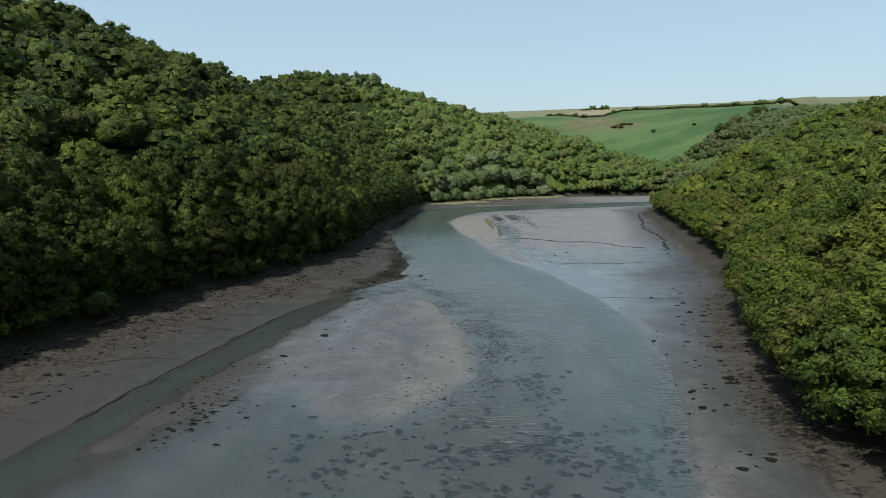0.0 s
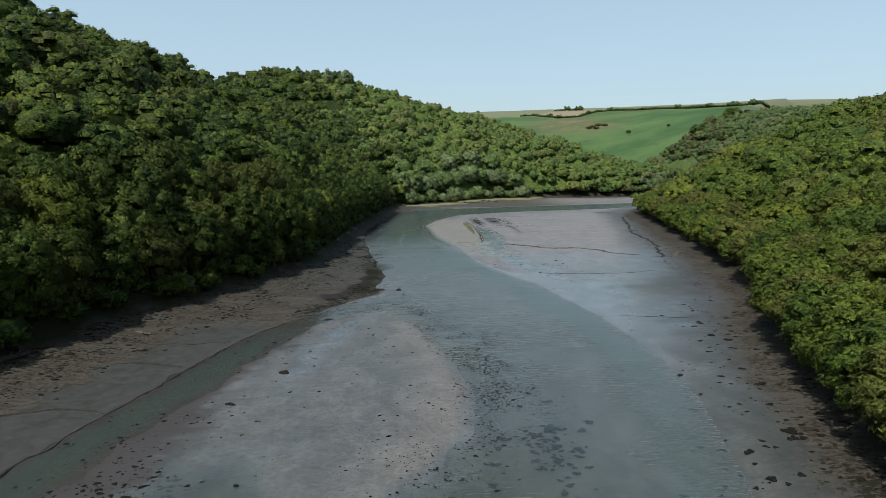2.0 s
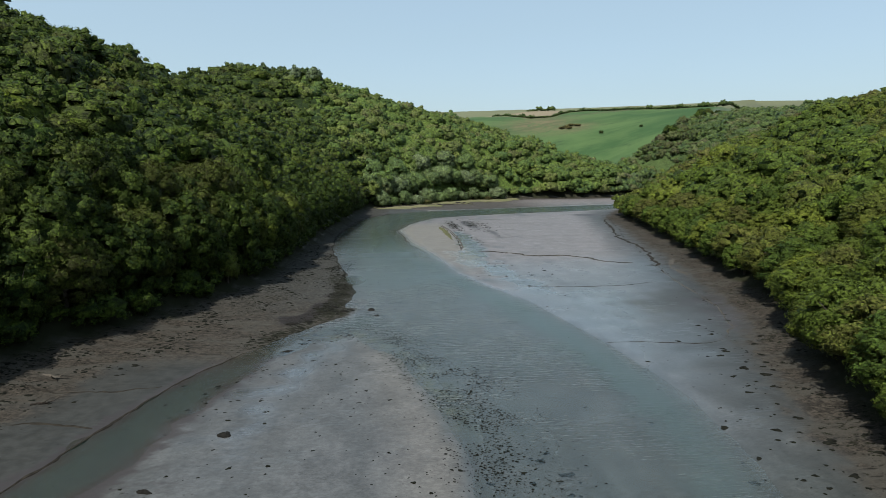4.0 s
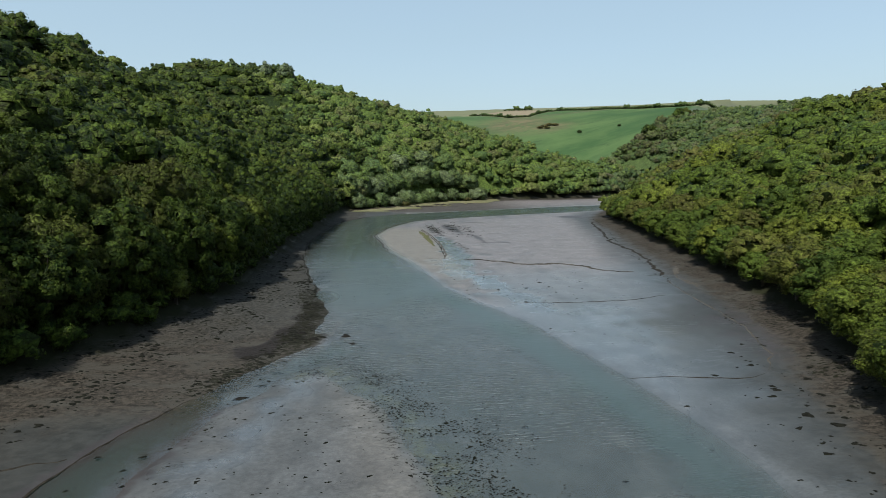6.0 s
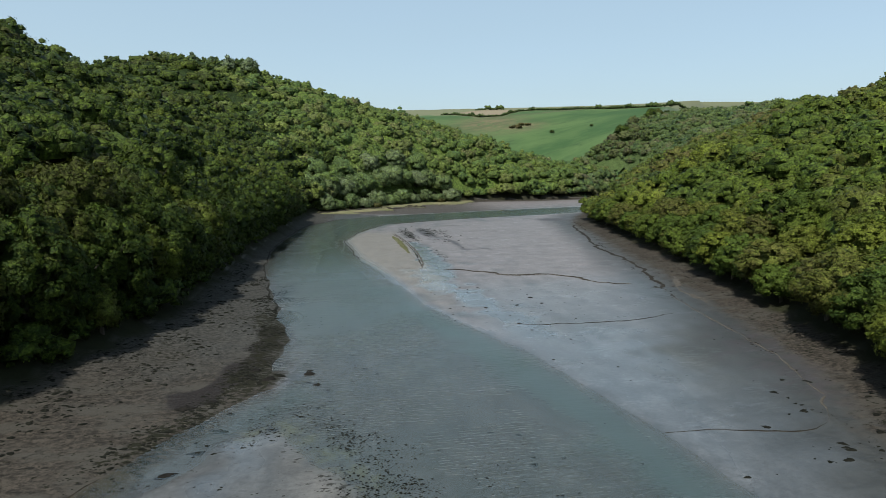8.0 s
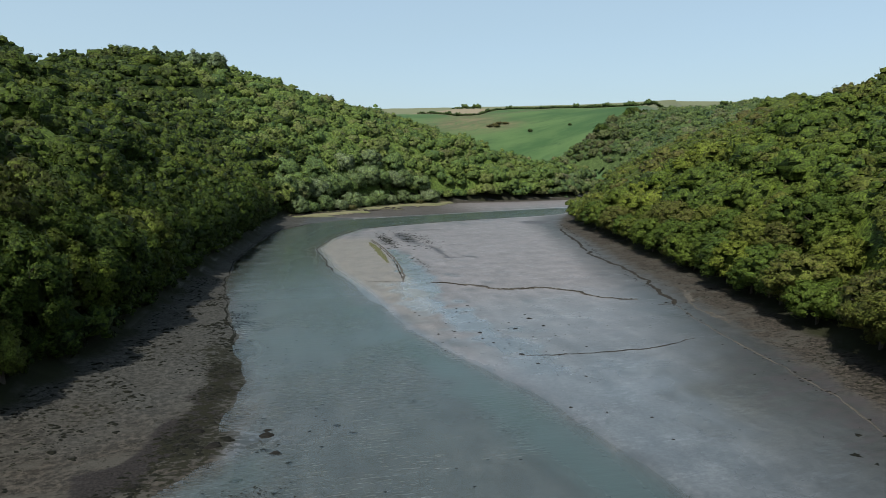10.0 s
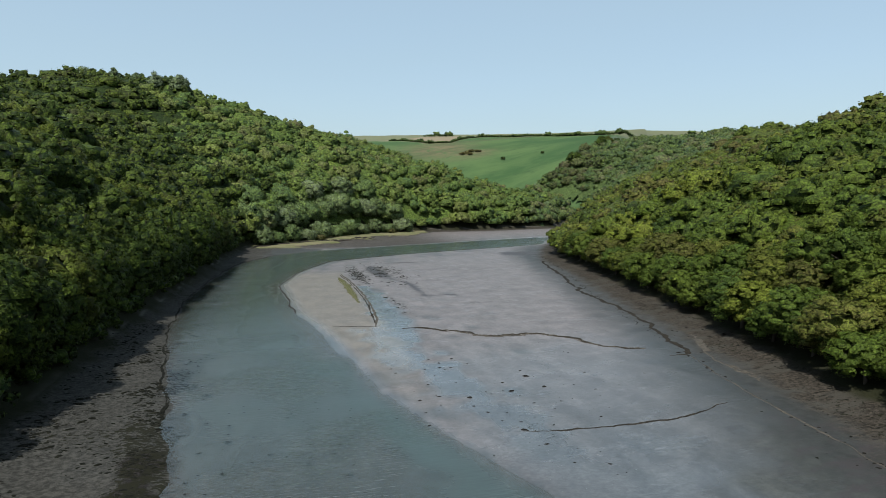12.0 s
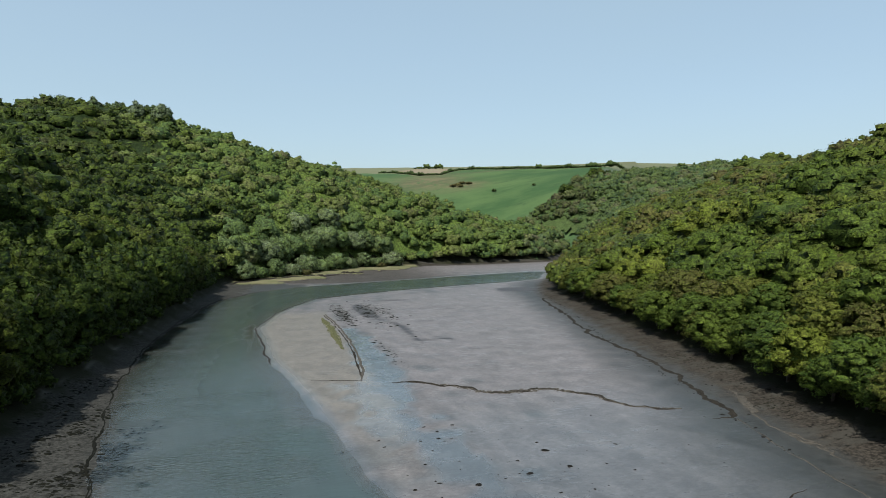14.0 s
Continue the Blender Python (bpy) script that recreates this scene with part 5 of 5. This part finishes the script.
def open_flat(x, y):
    return np.clip(0.7 * bump(x, y, 27, 139, 6, 8) + 0.5 * bump(x, y, 22, 150, 7, 12) + 0.35 * bump(x, y, 34, 152, 8, 10) + 0.05 * smooth(10, 25, into(x, y, ESTUARY)), 0, 1)


strew("seaweed_litter", SMALL_WEED, 4800, rim_weed, (-12, 50, 14, 112), 0.05, 0.20, "band of small dark weed along the rim of the sandbar", "seaweed", 1, low=0.008)
strew("seaweed_litter", SMALL_WEED, 420, bar_dots, (-30, 40, 10, 112), 0.10, 0.42, "scattered dark specks of weed on the sandbar", "seaweed", 2, low=0.008)
strew("seaweed_litter", SMALL_WEED, 170, lambda x, y: bump(x, y, -22, 53, 3.2, 6), (-30, 42, -14, 66), 0.12, 0.55, "dark weed caught on the low mud ridge", "seaweed", 13, 1.4, low=0.008)
strew("sunken_seaweed", SUNKEN, 640, under_water, (-14, 36, 28, 74), 0.22, 0.85, "dark seaweed lying in the shallow water", "seaweed", 3, 1.35, 0.5, 0.002)
strew("seaweed_litter", SMALL_WEED, 380, east_bank, (8, 40, 66, 140), 0.14, 0.8, "dark seaweed strewn over the eastern bank", "seaweed", 4)
strew("bank_stones", SMALL_WEED + SMALL_STONE[:2], 4600, west_bank, (-52, 48, 0, 200), 0.10, 0.62, "dark stones and weed strewn over the brown western bank", "stones", 5)
RILL = [(96, 287), (81.2, 236), (68.8, 197), (63.5, 175), (60.4, 161.4), (58.4, 156), (54.7, 140.7), (52, 126), (50.3, 116.6)]
ISLET_GRASS = [(18.2, 251), (18.6, 232), (18.4, 210)]
CRUMB = [lump_mesh("crumb", n + 90, PALE_MUD, 0.35, 0.3, 2, 7) for n in range(4)]
TUFT = [lump_mesh("tuft", n + 95, SALT_GRASS, 0.5, 0.34, 2, 8) for n in range(5)]


def along_creek(x, y):
    return smooth(0.2 + 1.0 * bump(x, y, 39, 175, 9, 40), 0.0, to_line(x, y, CREEK)) * smooth(24, 30, x)


def along_rill(x, y):
    return 0.5 * smooth(0.9, 0.1, to_line(x, y, RILL)) + 0.10 * bump(x, y, 70, 167, 5, 6) + 0.10 * bump(x, y, 66, 150, 4, 8)


def islet_lens(x, y):
    return smooth(0.15 + 0.95 * smooth(253, 240, y) * smooth(208, 225, y), 0.0, to_line(x, y, ISLET_GRASS))


def islet_weed(x, y):
    return np.clip(bump(x, y, 23.8, 256, 1.9, 17) + 0.8 * bump(x, y, 33, 258, 4.2, 20) * (0.5 + 0.5 * SHORT(x, y)) + 0.5 * bump(x, y, 26.2, 205, 1.0, 10), 0, 1) ** 1.5


def drifting(x, y):
    return np.clip(0.5 * bump(x, y, -6, 122, 7, 20) + 0.3 * bump(x, y, 4, 140, 8, 16) + 0.2 * bump(x, y, 14, 90, 7, 22), 0, 1) * smooth(-0.02, -0.08, land(x, y)[0])


strew("drifting_seaweed", SUNKEN, 110, drifting, (-22, 70, 26, 175), 0.14, 0.6, "loose dark weed drifting in the shallow channel", "seaweed", 11, 1.5, 0.5, 0.012)
def sunken_edge(x, y):
    return np.clip(bump(x, y, -10.6, 160, 2.2, 9) * (0.5 + 0.5 * SHORT(x, y)), 0, 1) * smooth(-0.02, -0.10, land(x, y)[0])


strew("sunken_seaweed", SUNKEN, 130, sunken_edge, (-18, 140, -4, 185), 0.35, 1.3, "dark beds of weed in the water beside the western bank", "seaweed", 12, 1.5, 0.5, 0.012)
strew("mud_crumbs", CRUMB, 700, along_creek, (24, 160, 56, 186), 0.12, 0.42, "crumbled brown mud along the low ridge", "mud", 7)
strew("mud_crumbs", SMALL_STONE, 520, along_rill, (46, 112, 98, 290), 0.12, 0.45, "dark crumbled mud along the drainage rill", "mud", 8)
strew("salt_marsh_grass", TUFT, 700, islet_lens, (16, 206, 21, 256), 0.2, 0.62, "lens-shaped patch of olive salt-marsh grass on the sand", "grass", 9, 1.2)
strew("seaweed_litter", SMALL_WEED, 700, islet_weed, (18, 190, 46, 290), 0.25, 1.0, "dark weed broken over the mud beside the islet", "seaweed", 10, 1.3)
strew("bank_stones", SMALL_STONE, 110, open_flat, (5, 110, 60, 175), 0.10, 0.34, "small dark stones on the open mud", "stones", 6)


SODDEN_WOOD = plain_material("sodden_wood", (0.008, 0.0065, 0.005), (0.026, 0.021, 0.016), 0.3, 0.8, 0.03, 0.2)


def driftwood(x, y, length, thick, turn, label, seed, mat=SODDEN_WOOD):
    r = np.random.default_rng(seed)
    ob = tagged(new("driftwood_log"), label, "driftwood")
    bm = bmesh.new()
    tube(bm, [(-length / 2, 0, thick * 0.7), (-length / 6, 0.15, thick * 0.8), (length / 4, -0.05, thick), (length / 2, 0.25, thick * 1.3)], [thick, thick * 1.1, thick * 0.8, thick * 0.35], 8)
    me = bpy.data.meshes.new("log")
    bm.to_mesh(me), bm.free()
    me.materials.append(mat)
    new("log", me).parent = ob
    for n in range(3):
        bm = bmesh.new()
        at, t = length * r.uniform(-0.2, 0.45), r.uniform(-1, 1)
        tube(bm, [(at, 0, thick), (at + 0.5, 0.6 * t, thick * 2), (at + 1.0, 1.2 * t, thick * 2.2 + 0.3)], [thick * 0.35, thick * 0.25, thick * 0.1], 6)
        me = bpy.data.meshes.new("branch")
        bm.to_mesh(me), bm.free()
        me.materials.append(mat)
        new("branch", me).parent = ob
    ob.matrix_basis = pose(x, y, height(x, y) - 0.05, 0, 0, turn)


driftwood(-44.6, 78.8, 3.6, 0.32, 60, "dark fallen log lying on the brown bank", 1)
driftwood(-36.2, 91.0, 2.6, 0.16, -30, "bleached driftwood branch on the brown bank", 2, BARK)
driftwood(-33.5, 84.0, 1.8, 0.12, 15, "short dark branch on the brown bank", 3)
